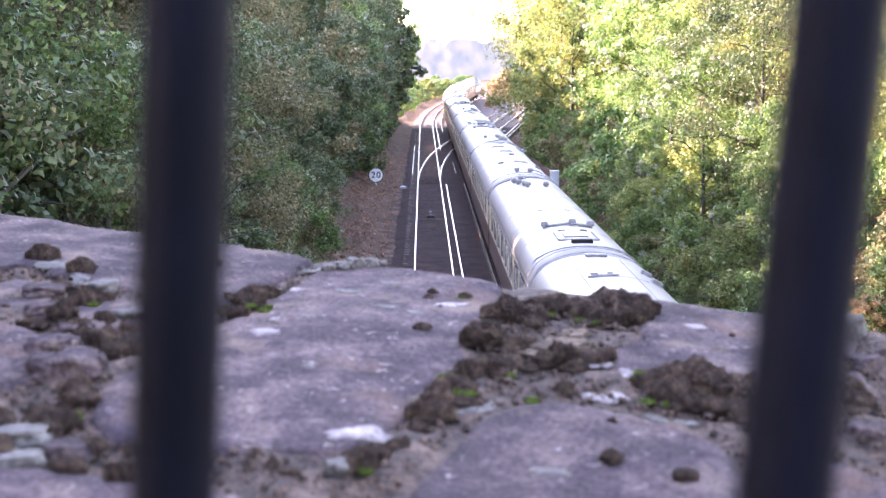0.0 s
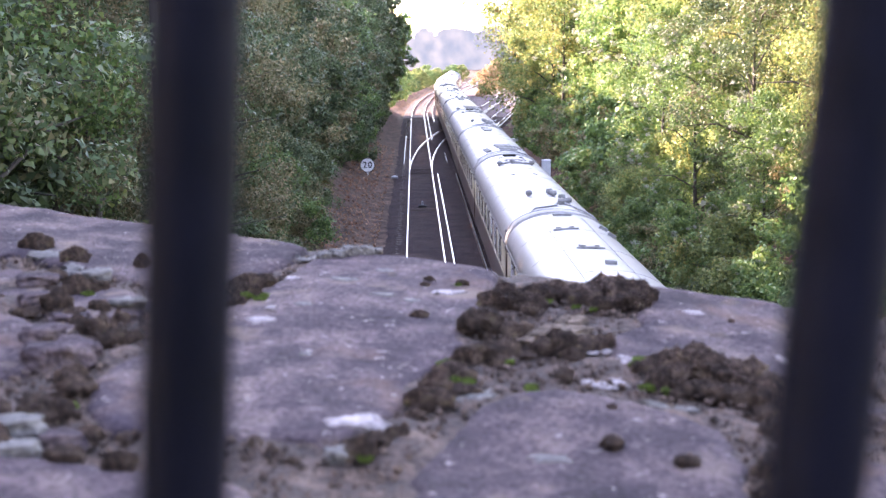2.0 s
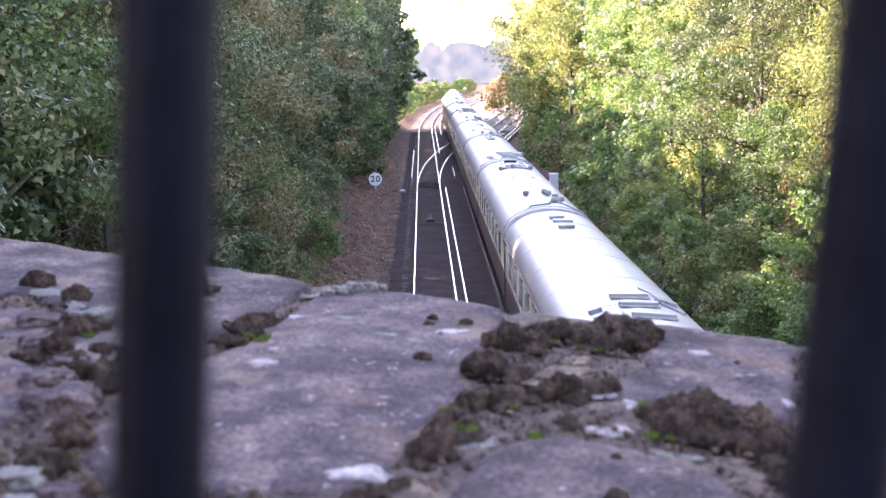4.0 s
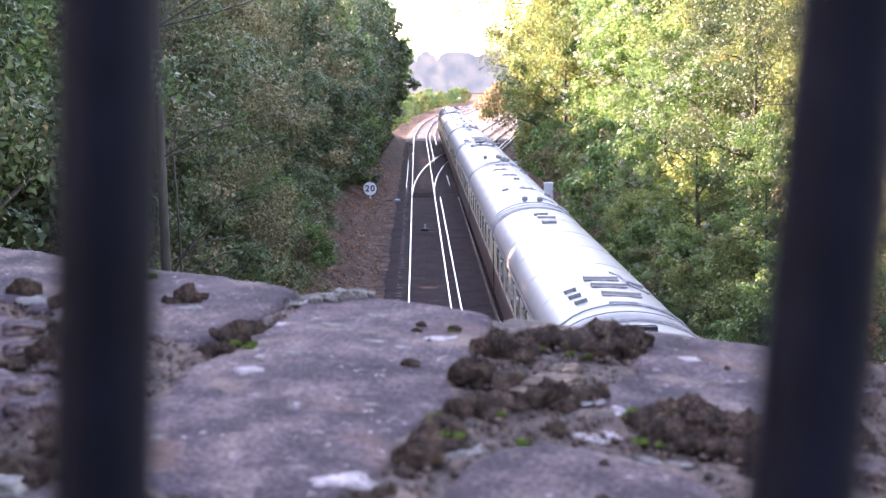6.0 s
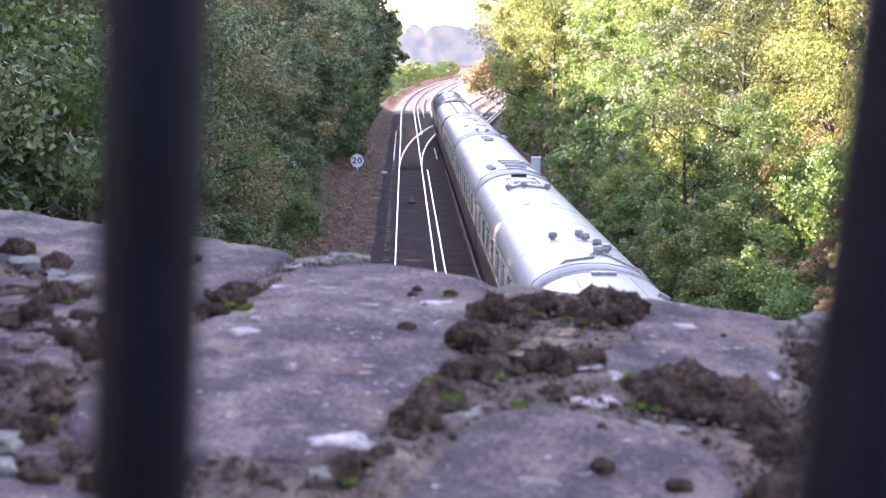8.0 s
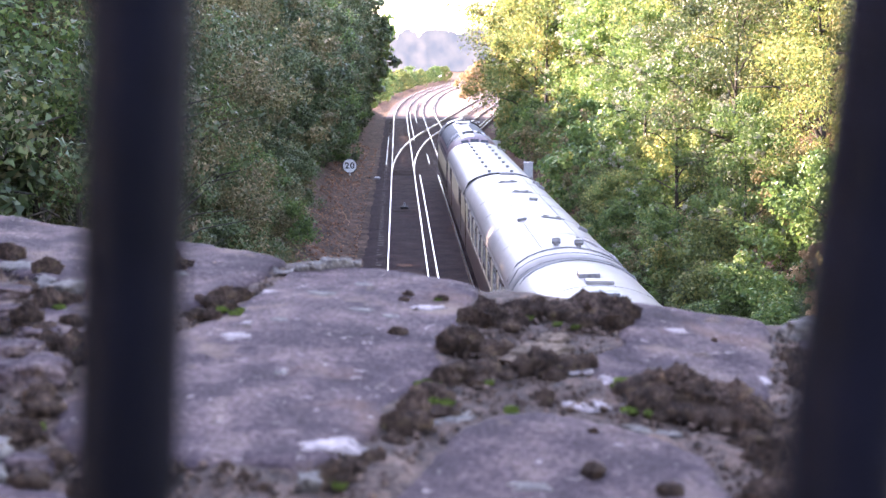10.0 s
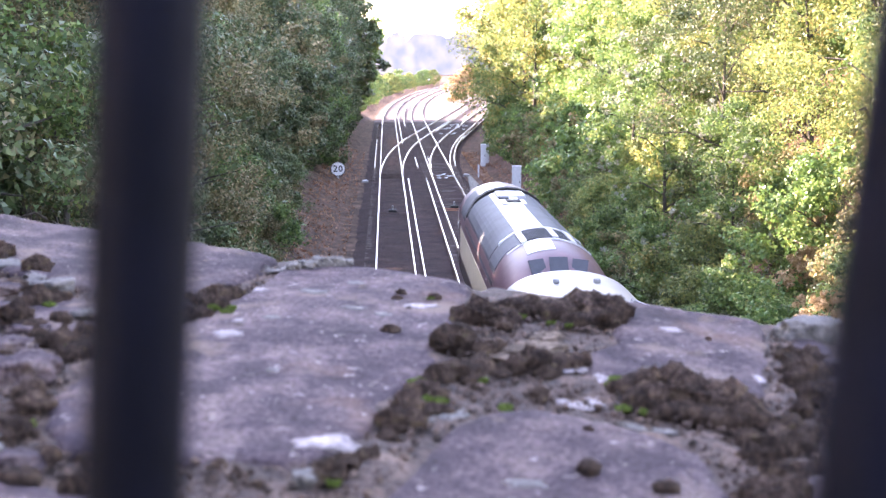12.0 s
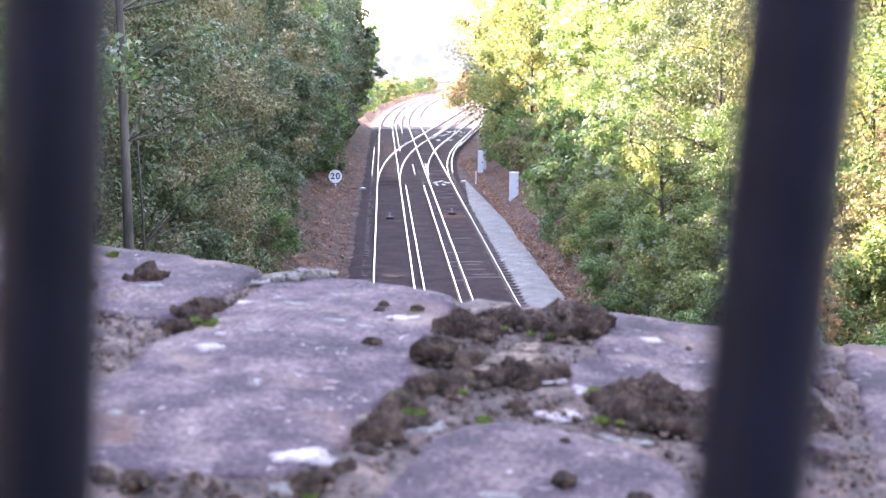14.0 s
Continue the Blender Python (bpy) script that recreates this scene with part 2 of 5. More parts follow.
# ---- makers ----
def part(name, bm, mat, parent=None, label="", smooth=False):
    """Links a bmesh (or a ready mesh) as one object under a thing or part."""
    if isinstance(bm, bmesh.types.BMesh):
        me = bpy.data.meshes.new(name)
        bm.normal_update()
        bm.to_mesh(me)
        bm.free()
    else:
        me = bm
    if not me.materials:
        me.materials.append(mat)
    if smooth:
        me.polygons.foreach_set("use_smooth", [True] * len(me.polygons))
    ob = new(name, me)
    ob.parent = parent
    if label:
        tagged(ob, label)
    return ob


def again(name, ob, m, parent=None):
    """Another object on the same mesh."""
    o = new(name, ob.data)
    o.parent = parent
    o.matrix_basis = m
    return o


def thing(name, label, category, group="", kind=""):
    return tagged(new(name), label, category, group, kind)


def box(sx, sy, sz, at=(0, 0, 0), bevel=0.0, bm=None, turn=None):
    b = bm or bmesh.new()
    m = Matrix.Translation(at) @ (turn or Matrix()) @ Matrix.Diagonal((sx, sy, sz, 1))
    r = bmesh.ops.create_cube(b, size=1, matrix=m)
    if bevel:
        es = list({e for v in r["verts"] for e in v.link_edges})
        bmesh.ops.bevel(b, geom=es, offset=bevel, segments=2, affect="EDGES", profile=0.7)
    return b


def tube(points, radius, sides=8, bm=None, cap=True):
    """A round bar or limb along points; radius may be a list."""
    b = bm or bmesh.new()
    pts = [Vector(p) for p in points]
    rad = radius if isinstance(radius, (list, tuple)) else [radius] * len(pts)
    rings = []
    for i, p in enumerate(pts):
        d = (pts[min(i + 1, len(pts) - 1)] - pts[max(i - 1, 0)]).normalized()
        q = d.to_track_quat("Z", "Y")
        rings.append([b.verts.new(p + q @ Vector((rad[i] * math.cos(2 * math.pi * k / sides), rad[i] * math.sin(2 * math.pi * k / sides), 0))) for k in range(sides)])
    for r0, r1 in zip(rings, rings[1:]):
        for k in range(sides):
            b.faces.new((r0[k], r0[(k + 1) % sides], r1[(k + 1) % sides], r1[k]))
    if cap:
        b.faces.new(rings[0][::-1])
        b.faces.new(rings[-1])
    return b


def loft(rings, closed=True, caps=True, bm=None):
    """Skin through rings of equal count."""
    b = bm or bmesh.new()
    vs = [[b.verts.new(p) for p in r] for r in rings]
    n = len(vs[0])
    for r0, r1 in zip(vs, vs[1:]):
        for k in range(n if closed else n - 1):
            b.faces.new((r0[k], r0[(k + 1) % n], r1[(k + 1) % n], r1[k]))
    if caps and closed:
        b.faces.new(vs[0][::-1])
        b.faces.new(vs[-1])
    bmesh.ops.recalc_face_normals(b, faces=b.faces)
    return b


# ---- the line of the railway ----
def curve(y):
    """Sideways shift of the main line: straight, then bending to the right."""
    if y < 158:
        return 0.0
    if y < 430:
        return (y - 158) ** 2 / 1920.0
    return 272 ** 2 / 1920.0 + (y - 430) * 0.2833


def branch(y):
    """Sideways shift of the diverging line from its main track."""
    if y < 89:
        return 0.0
    if y < 134:
        return (y - 89) ** 2 / 710.0
    return 45 ** 2 / 710.0 + (y - 134) * 0.1268


LEFT, RIGHT = 0.37, 3.86          # track centres on the straight
GAUGE = 0.755                     # half the distance between rail centres


def terrain(x, y):
    """Ground height: cutting floor, banks, higher land."""
    c = curve(y)
    lo = c - 2.3
    hi = c + 7.2 + max(0.0, branch(y) - curve(y) - 0.0) + max(0, min(1, (y - 85) / 30)) * 1.0
    h = -0.30
    top = 8.0 if y < 200 else max(2.0, 8.0 - (y - 200) * 0.05)
    if x < lo:
        top = min(top, max(0.5, 8.0 - max(0, y - 146) * 0.26))
        h += min(top, (lo - x) * 0.62)
    if x > hi:
        h += min(top, (x - hi) * 0.66)
    if x < lo - 0.4 or x > hi + 0.4:
        h += 0.35 * noise.noise(Vector((x * 0.35, y * 0.35, 3.1)))
    return h


def ground_sheet():
    xs = [-1500, -700, -300, -120, -60, -35] + [-24 + 0.8 * i for i in range(90)] + [55, 70, 100, 160, 300, 700, 1500]
    ys = [-900, -500, -300, -150, -80, -40] + [-20 + 1.6 * i for i in range(240)] + [372, 390, 420, 470, 560, 700, 1000, 1600, 3000]
    verts = [(x, y, terrain(x, y)) for y in ys for x in xs]
    n = len(xs)
    faces = [(j * n + i, j * n + i + 1, (j + 1) * n + i + 1, (j + 1) * n + i) for j in range(len(ys) - 1) for i in range(n - 1)]
    me = bpy.data.meshes.new("ground")
    me.from_pydata(verts, [], faces)
    g = part("ground", me, M["ground"], smooth=True)
    tagged(g, "brown leaf-littered earth of a railway cutting", "ground", kind="structure")


def ribbon(name, lo, hi, y0, y1, step, z, mat, label, category, rough=0.02):
    """A strip of ground cover along the line, lo and hi as functions of y."""
    verts, faces = [], []
    n = 9
    ys = np.arange(y0, y1 + step, step)
    for y in ys:
        for i in range(n):
            x = lo(y) + (hi(y) - lo(y)) * i / (n - 1)
            edge = min(i, n - 1 - i)
            x += 0.10 * noise.noise(Vector((x, y * 0.9, 7))) if edge == 0 else 0
            verts.append((x, y, z - (0.09 if edge == 0 else 0) + rough * noise.noise(Vector((x * 2, y * 2, 1)))))
    for j in range(len(ys) - 1):
        for i in range(n - 1):
            a = j * n + i
            faces.append((a, a + 1, a + n + 1, a + n))
    me = bpy.data.meshes.new(name)
    me.from_pydata(verts, [], faces)
    return tagged(part(name, me, mat, smooth=True), label, category, kind="structure")


RAIL_PROFILE = [(-0.07, -0.16), (0.07, -0.16), (0.07, -0.145), (0.012, -0.125), (0.012, -0.045), (0.036, -0.035), (0.036, -0.006), (0.028, 0.0), (-0.028, 0.0), (-0.036, -0.006), (-0.036, -0.035), (-0.012, -0.045), (-0.012, -0.125), (-0.07, -0.145)]


def rail(path, parent, y0, y1, step=3.0, wide=0.55, lift=0.0, name="rail"):
    ys = list(np.arange(y0, y1, step)) + [y1]
    rings = [[(path(y) + px * wide, y, pz + lift) for px, pz in RAIL_PROFILE] for y in ys]
    b = loft(rings)
    me = bpy.data.meshes.new(name)
    b.normal_update()
    b.to_mesh(me)
    b.free()
    me.materials.append(M["rail_rust"])
    me.materials.append(M["rail"])
    for p in me.polygons:
        if p.center.z > -0.004 + lift:
            p.material_index = 1
    return part(name, me, None, parent)


def railway():
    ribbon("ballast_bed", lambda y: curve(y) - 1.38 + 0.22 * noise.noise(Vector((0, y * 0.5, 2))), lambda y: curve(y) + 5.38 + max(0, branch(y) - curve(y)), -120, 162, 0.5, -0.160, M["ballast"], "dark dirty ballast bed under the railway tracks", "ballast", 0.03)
    # past y = 162 the paler tone stands in for sun on the bed
    ribbon("ballast_bed_far", lambda y: curve(y) - 1.38 + 0.22 * noise.noise(Vector((0, y * 0.5, 2))), lambda y: curve(y) + 5.38 + max(0, branch(y) - curve(y)), 162, 420, 0.5, -0.160, M["sunlit_ballast"], "pale ballast under the sunlit tracks beyond the junction, sunlight in its colour", "ballast", 0.03)
    ribbon("gravel_path", lambda y: 4.98 + max(0, (y - 78) * 0.045), lambda y: 6.45 - max(0, (y - 72) * 0.03), 20, 92, 1.0, -0.12, M["gravel"], "pale grey gravel path beside the railway track", "path")
    for label, x0, b, y0, y1 in (("straight main line track with polished rails", LEFT, 0, -300, 420), ("main line track beside the gravel path", RIGHT, 0, -300, 420),
                                 ("branch track curving away from the main line", LEFT, 1, 89, 330), ("branch track curving away beside the other branch", RIGHT, 1, 91, 330)):
        t = thing("railway_track", label, "railway track", "tracks of the junction", "structure")
        for s in (-GAUGE, GAUGE):
            if b:
                rail(lambda y: x0 + s + branch(y), t, y0, y1)
            else:
                rail(lambda y: x0 + s + curve(y), t, y0, y1)
        base = box(2.5, 0.25, 0.14, bevel=0.0)
        first = None
        for i in range(0, 175 if not b else 120):
            y = (38.0 if not b else 92.0) + i * 0.68
            x = x0 + (branch(y) if b else curve(y))
            if first is None:
                first = part("sleeper", base, M["sleeper"], t)
                first.matrix_basis = pose(x, y, -0.245)
            else:
                again("sleeper", first, pose(x, y, -(0.240 if x0 == RIGHT and not b else 0.252) + random.uniform(-0.012, 0.012), 0, 0, random.uniform(-0.7, 0.7)), t)
    third = thing("conductor_rail", "steel third rail lengths beside the running rails", "rail", "", "structure")
    for x, y0, y1, b in ((1.47, -60, 88.4, 0), (2.65, -60, 88.4, 0), (-0.80, 96, 126, 0), (1.52, 121, 175, 0), (3.30, 97, 106, 0), (2.30, 97, 106, 0), (2.15, 150, 200, 0), (5.1, 128, 200, 1), (4.95, 98, 134, 1), (4.4, 178, 230, 0), (1.5, 140, 230, 1)):
        rail(lambda y: x + (branch(y) if b else curve(y)), third, y0, y1, 3.0, 0.52, 0.06, "rail")


# ---- the bridge: parapet with rough coping flags, deck, railing ----
def coping_z(x, y):
    """Gently crowned top of the coping."""
    z = 8.118 - 0.037 * x + 0.064 * (y - 1.2)
    far = 1.60 - 0.45 * x - y
    if far < 0.08:
        z -= 0.9 * (0.08 - far) ** 2
    return z


def inside(poly, px, py):
    odd = False
    for i in range(len(poly)):
        (x1, y1), (x2, y2) = poly[i - 1], poly[i]
        if (y1 > py) != (y2 > py) and px < (x2 - x1) * (py - y1) / (y2 - y1) + x1:
            odd = not odd
    return odd


def surface_z(x, y):
    """Height of the worn flag under a spot, or of the sunken joint."""
    for k, poly in enumerate(FLAGS):
        if inside(poly, x, y):
            return coping_z(x, y) + 0.0050 * noise.noise(Vector((x * 6, y * 6, k * 3.7)))
    return coping_z(x, y) - 0.004


def inside_radius(poly, c):
    """Outline sampled by angle round c."""
    pts = []
    n = len(poly)
    for i in range(n):
        a, b = Vector(poly[i]), Vector(poly[(i + 1) % n])
        k = max(2, int((b - a).length / 0.010))
        pts += [a.lerp(b, j / k) for j in range(k)]
    for _ in range(3):
        pts = [(pts[i - 1] + pts[i] * 2 + pts[(i + 1) % len(pts)]) / 4 for i in range(len(pts))]
    return pts


def flag_mesh(poly, seed):
    """One coping flag: worn top with hollows, rounded broken edge, sides going down into the bed."""
    c = Vector((sum(p[0] for p in poly) / len(poly), sum(p[1] for p in poly) / len(poly)))
    rim = inside_radius(poly, c)
    levels = [0.0, 0.12, 0.25, 0.38, 0.5, 0.6, 0.7, 0.78, 0.85, 0.9, 0.94, 0.965, 0.985, 1.0]
    verts, faces = [], []
    n = len(rim)
    for li, s in enumerate(levels):
        for i, p in enumerate(rim):
            d = (p - c).length * (1 - s)
            q = c + (p - c) * s
            if s > 0.9:
                wob = 0.009 * noise.noise(Vector((q.x * 24, q.y * 24, seed))) + 0.005 * noise.noise(Vector((q.x * 70, q.y * 70, seed)))
                q = q + (p - c).normalized() * wob
            z = coping_z(q.x, q.y)
            z += 0.0050 * noise.noise(Vector((q.x * 6, q.y * 6, seed))) + 0.0012 * noise.noise(Vector((q.x * 30, q.y * 30, seed))) + 0.0007 * noise.noise(Vector((q.x * 95, q.y * 95, seed)))
            r = 0.020
            if d < r:
                z -= 0.009 * (1 - math.sqrt(max(0, 1 - (1 - d / r) ** 2)))
            verts.append((q.x, q.y, z))
    for i in range(n):
        x, y, z = verts[(len(levels) - 1) * n + i]
        verts.append((x, y, z - 0.07))
    rows = len(levels) + 1
    for j in range(rows - 1):
        for i in range(n):
            k = (i + 1) % n
            faces.append((j * n + i, j * n + k, (j + 1) * n + k, (j + 1) * n + i))
    me = bpy.data.meshes.new("coping_flag")
    me.from_pydata(verts, [], faces)
    b = bmesh.new()
    b.from_mesh(me)
    bmesh.ops.remove_doubles(b, verts=b.verts, dist=0.00005)
    bmesh.ops.recalc_face_normals(b, faces=b.faces)
    b.to_mesh(me)
    b.free()
    return me


FLAGS = [
    [(-0.125, 1.595), (-0.02, 1.585), (0.085, 1.51), (0.05, 1.32), (0.03, 1.2), (-0.005, 1.125), (-0.022, 1.045), (-0.04, 0.985), (-0.07, 0.94), (-0.17, 0.945), (-0.25, 0.955), (-0.285, 1.03), (-0.28, 1.11), (-0.235, 1.19), (-0.225, 1.28), (-0.17, 1.4)],
    [(-0.14, 1.61), (-0.25, 1.695), (-0.42, 1.775), (-0.68, 1.895), (-0.85, 1.75), (-0.57, 1.42), (-0.47, 1.52), (-0.39, 1.46), (-0.24, 1.36), (-0.19, 1.42)],
    [(-0.55, 1.36), (-0.48, 1.335), (-0.4, 1.26), (-0.335, 1.19), (-0.335, 1.115), (-0.35, 1.08), (-0.42, 1.03), (-0.6, 1.05), (-0.8, 1.45), (-0.72, 1.5)],
    [(-0.37, 0.875), (-0.316, 0.9), (-0.244, 0.89), (-0.165, 0.88), (-0.125, 0.84), (-0.09, 0.78), (-0.06, 0.62), (-0.2, 0.64), (-0.4, 0.73)],
    [(-0.62, 1), (-0.45, 0.97), (-0.41, 0.9), (-0.43, 0.76), (-0.8, 0.92)],
    [(0.245, 1.47), (0.33, 1.435), (0.385, 1.41), (0.34, 1.235), (0.315, 1.13), (0.27, 1.135), (0.235, 1.18), (0.18, 1.15), (0.145, 1.215), (0.205, 1.275), (0.215, 1.415)],
    [(-0.02, 0.9), (0.012, 0.98), (0.05, 1.055), (0.088, 1.075), (0.13, 1.065), (0.172, 1.045), (0.215, 1.01), (0.225, 0.92), (0.205, 0.84), (0.19, 0.62), (-0.03, 0.62)],
    [(0.475, 1.37), (0.43, 1.2), (0.4, 1.07), (0.36, 0.92), (0.33, 0.62), (0.5, 0.42), (0.9, 0.3), (1.1, 1.075), (0.62, 1.305)],
    [(0.3, 0.97), (0.335, 0.9), (0.31, 0.7), (0.22, 0.6), (0.235, 0.86)],
    [(-0.6, 1.395), (-0.52, 1.395), (-0.46, 1.475), (-0.4, 1.43), (-0.3, 1.365), (-0.265, 1.31), (-0.32, 1.245), (-0.4, 1.295), (-0.48, 1.37)],
    [(0.345, 1.11), (0.375, 1.09), (0.4, 1.19), (0.425, 1.315), (0.395, 1.355), (0.362, 1.22)],
    [(-0.88, 1.78), (-0.72, 1.915), (-1.5, 2.255), (-1.5, 1.5), (-0.85, 1.1), (-0.78, 1.5)],
]


def parapet():
    wall = thing("parapet_wall", "old stone bridge parapet with mossy coping flags", "wall", "", "structure")
    verts, faces = [], []
    nx, ny = 110, 46
    for j in range(ny):
        for i in range(nx):
            x = -1.0 + 1.8 * i / (nx - 1)
            y = (0.50 - 0.45 * x) + 1.088 * j / (ny - 1)
            z = coping_z(x, y) - 0.006 + 0.009 * noise.noise(Vector((x * 22, y * 22, 5))) + 0.006 * noise.noise(Vector((x * 70, y * 70, 5)))
            if j == ny - 1:
                z -= 0.06
            verts.append((x, y, z))
    for j in range(ny - 1):
        for i in range(nx - 1):
            a = j * nx + i
            faces.append((a, a + 1, a + nx + 1, a + nx))
    me = bpy.data.meshes.new("mortar_bed")
    me.from_pydata(verts, [], faces)
    part("mortar_bed", me, M["mortar"], wall, "crumbling pale mortar between the flags", True)
    for k, poly in enumerate(FLAGS):
        part("coping_flag", flag_mesh(poly, k * 3.7), M["stone"], wall, smooth=True)
    # grit and crumbled mortar lying in the joints
    rnd = random.Random(21)
    verts, faces = [], []

    while len(verts) < 4200 * 6:
        px = rnd.uniform(-0.6, 0.5)
        py = rnd.uniform(0.72, 1.50) - 0.45 * px
        if any(inside(poly, px, py) for poly in FLAGS):
            continue
        k = 0.0012 + 0.0030 * rnd.random() ** 3
        z = coping_z(px, py) - 0.003
        n = len(verts)
        for d in ((1, 0, 0), (-1, 0, 0), (0, 1, 0), (0, -1, 0), (0, 0, 1), (0, 0, -1)):
            verts.append((px + d[0] * k * rnd.uniform(0.7, 1.3), py + d[1] * k * rnd.uniform(0.7, 1.3), z + d[2] * k * rnd.uniform(0.6, 1.2)))
        faces += [(n + a, n + b, n + c) for a, b, c in ((0, 2, 4), (2, 1, 4), (1, 3, 4), (3, 0, 4), (2, 0, 5), (1, 2, 5), (3, 1, 5), (0, 3, 5))]
    me = bpy.data.meshes.new("grit")
    me.from_pydata(verts, [], faces)
    part("grit", me, M["grit"], wall, "crumbled mortar grit in the joints")["kind"] = "stuff"
    # body of the wall under the coping, and the coping further along
    ang = math.atan(-0.45)
    turn = Matrix.Rotation(ang, 4, "Z")
    part("wall_body", box(16, 0.88, 3.3, (0.0, 1.065, 6.36), 0.02, turn=turn), M["wall_stone"], wall)
    part("coping_flag", box(0.30, 0.92, 0.13, Vector((0, 1.04, 8.04)) + turn @ Vector((1.13, 0, 0)), 0.03, turn=turn), M["stone"], wall)
    for sgn in (-1, 1):
        for i in range(7):
            d = sgn * (1.75 + i * 0.95) + (0.22 if sgn < 0 else 0.0)
            p = Vector((0, 1.04, 8.05)) + turn @ Vector((d, 0, 0))
            part("coping_flag", box(0.92, 0.92, 0.13, p, 0.03, turn=turn), M["stone"], wall)
    deck = thing("bridge_deck", "stone road bridge over the railway cutting", "bridge", "", "structure")
    part("deck", box(17, 7.2, 0.9, (-1.5, -1.75, 6.0), 0.03, turn=turn), M["wall_stone"], deck)
    part("abutment", box(4.0, 7.0, 7.0, (-5.6, 0.2, 2.6), 0.03, turn=turn), M["wall_stone"], deck)
    part("abutment", box(4.0, 7.0, 7.0, (10.2, -6.6, 2.6), 0.03, turn=turn), M["wall_stone"], deck)


def blob(name, seed, rough=0.30, sub=2, lumps=11, fuzz=2000):
    """A cushion of moss: a heap of crumbly lumps."""
    rnd = random.Random(int(seed * 10))
    b = bmesh.new()
    for i in range(lumps):
        r = bmesh.ops.create_icosphere(b, subdivisions=sub if i < 3 else 1, radius=1.0)
        k = rnd.uniform(0.26, 0.52) if i else 0.70
        a, d = rnd.uniform(0, 6.28), (rnd.uniform(0.35, 0.82) if i else 0.0)
        at = Vector((math.cos(a) * d, math.sin(a) * d, rnd.uniform(0.0, 0.34)))
        for v in r["verts"]:
            n = v.co.normalized()
            q = n + Vector((seed + i * 3, 0, i))
            f = 1 + rough * noise.noise(q * 1.7) + 0.45 * abs(noise.noise(q * 4.0)) + 0.34 * noise.noise(q * 8)
            v.co = at + Vector((n.x, n.y, n.z * 0.72)) * k * f
    # crumbly fuzz of shoots over the lumps
    skin = [v.co.copy() for v in b.verts if v.co.z > -0.15]
    for _ in range(fuzz):
        p = rnd.choice(skin)
        u = Vector((rnd.gauss(0, 1), rnd.gauss(0, 1), rnd.gauss(0, 1))).normalized()
        w = u.cross(Vector((rnd.gauss(0, 1), rnd.gauss(0, 1), rnd.gauss(0, 1)))).normalized()
        q = p + p.normalized() * rnd.uniform(-0.02, 0.03)
        s = rnd.uniform(0.016, 0.042)
        b.faces.new([b.verts.new(q + u * s), b.verts.new(q + w * s), b.verts.new(q - (u + w) * s * 0.6)])
    me = bpy.data.meshes.new(name)
    b.to_mesh(me)
    b.free()
    return me


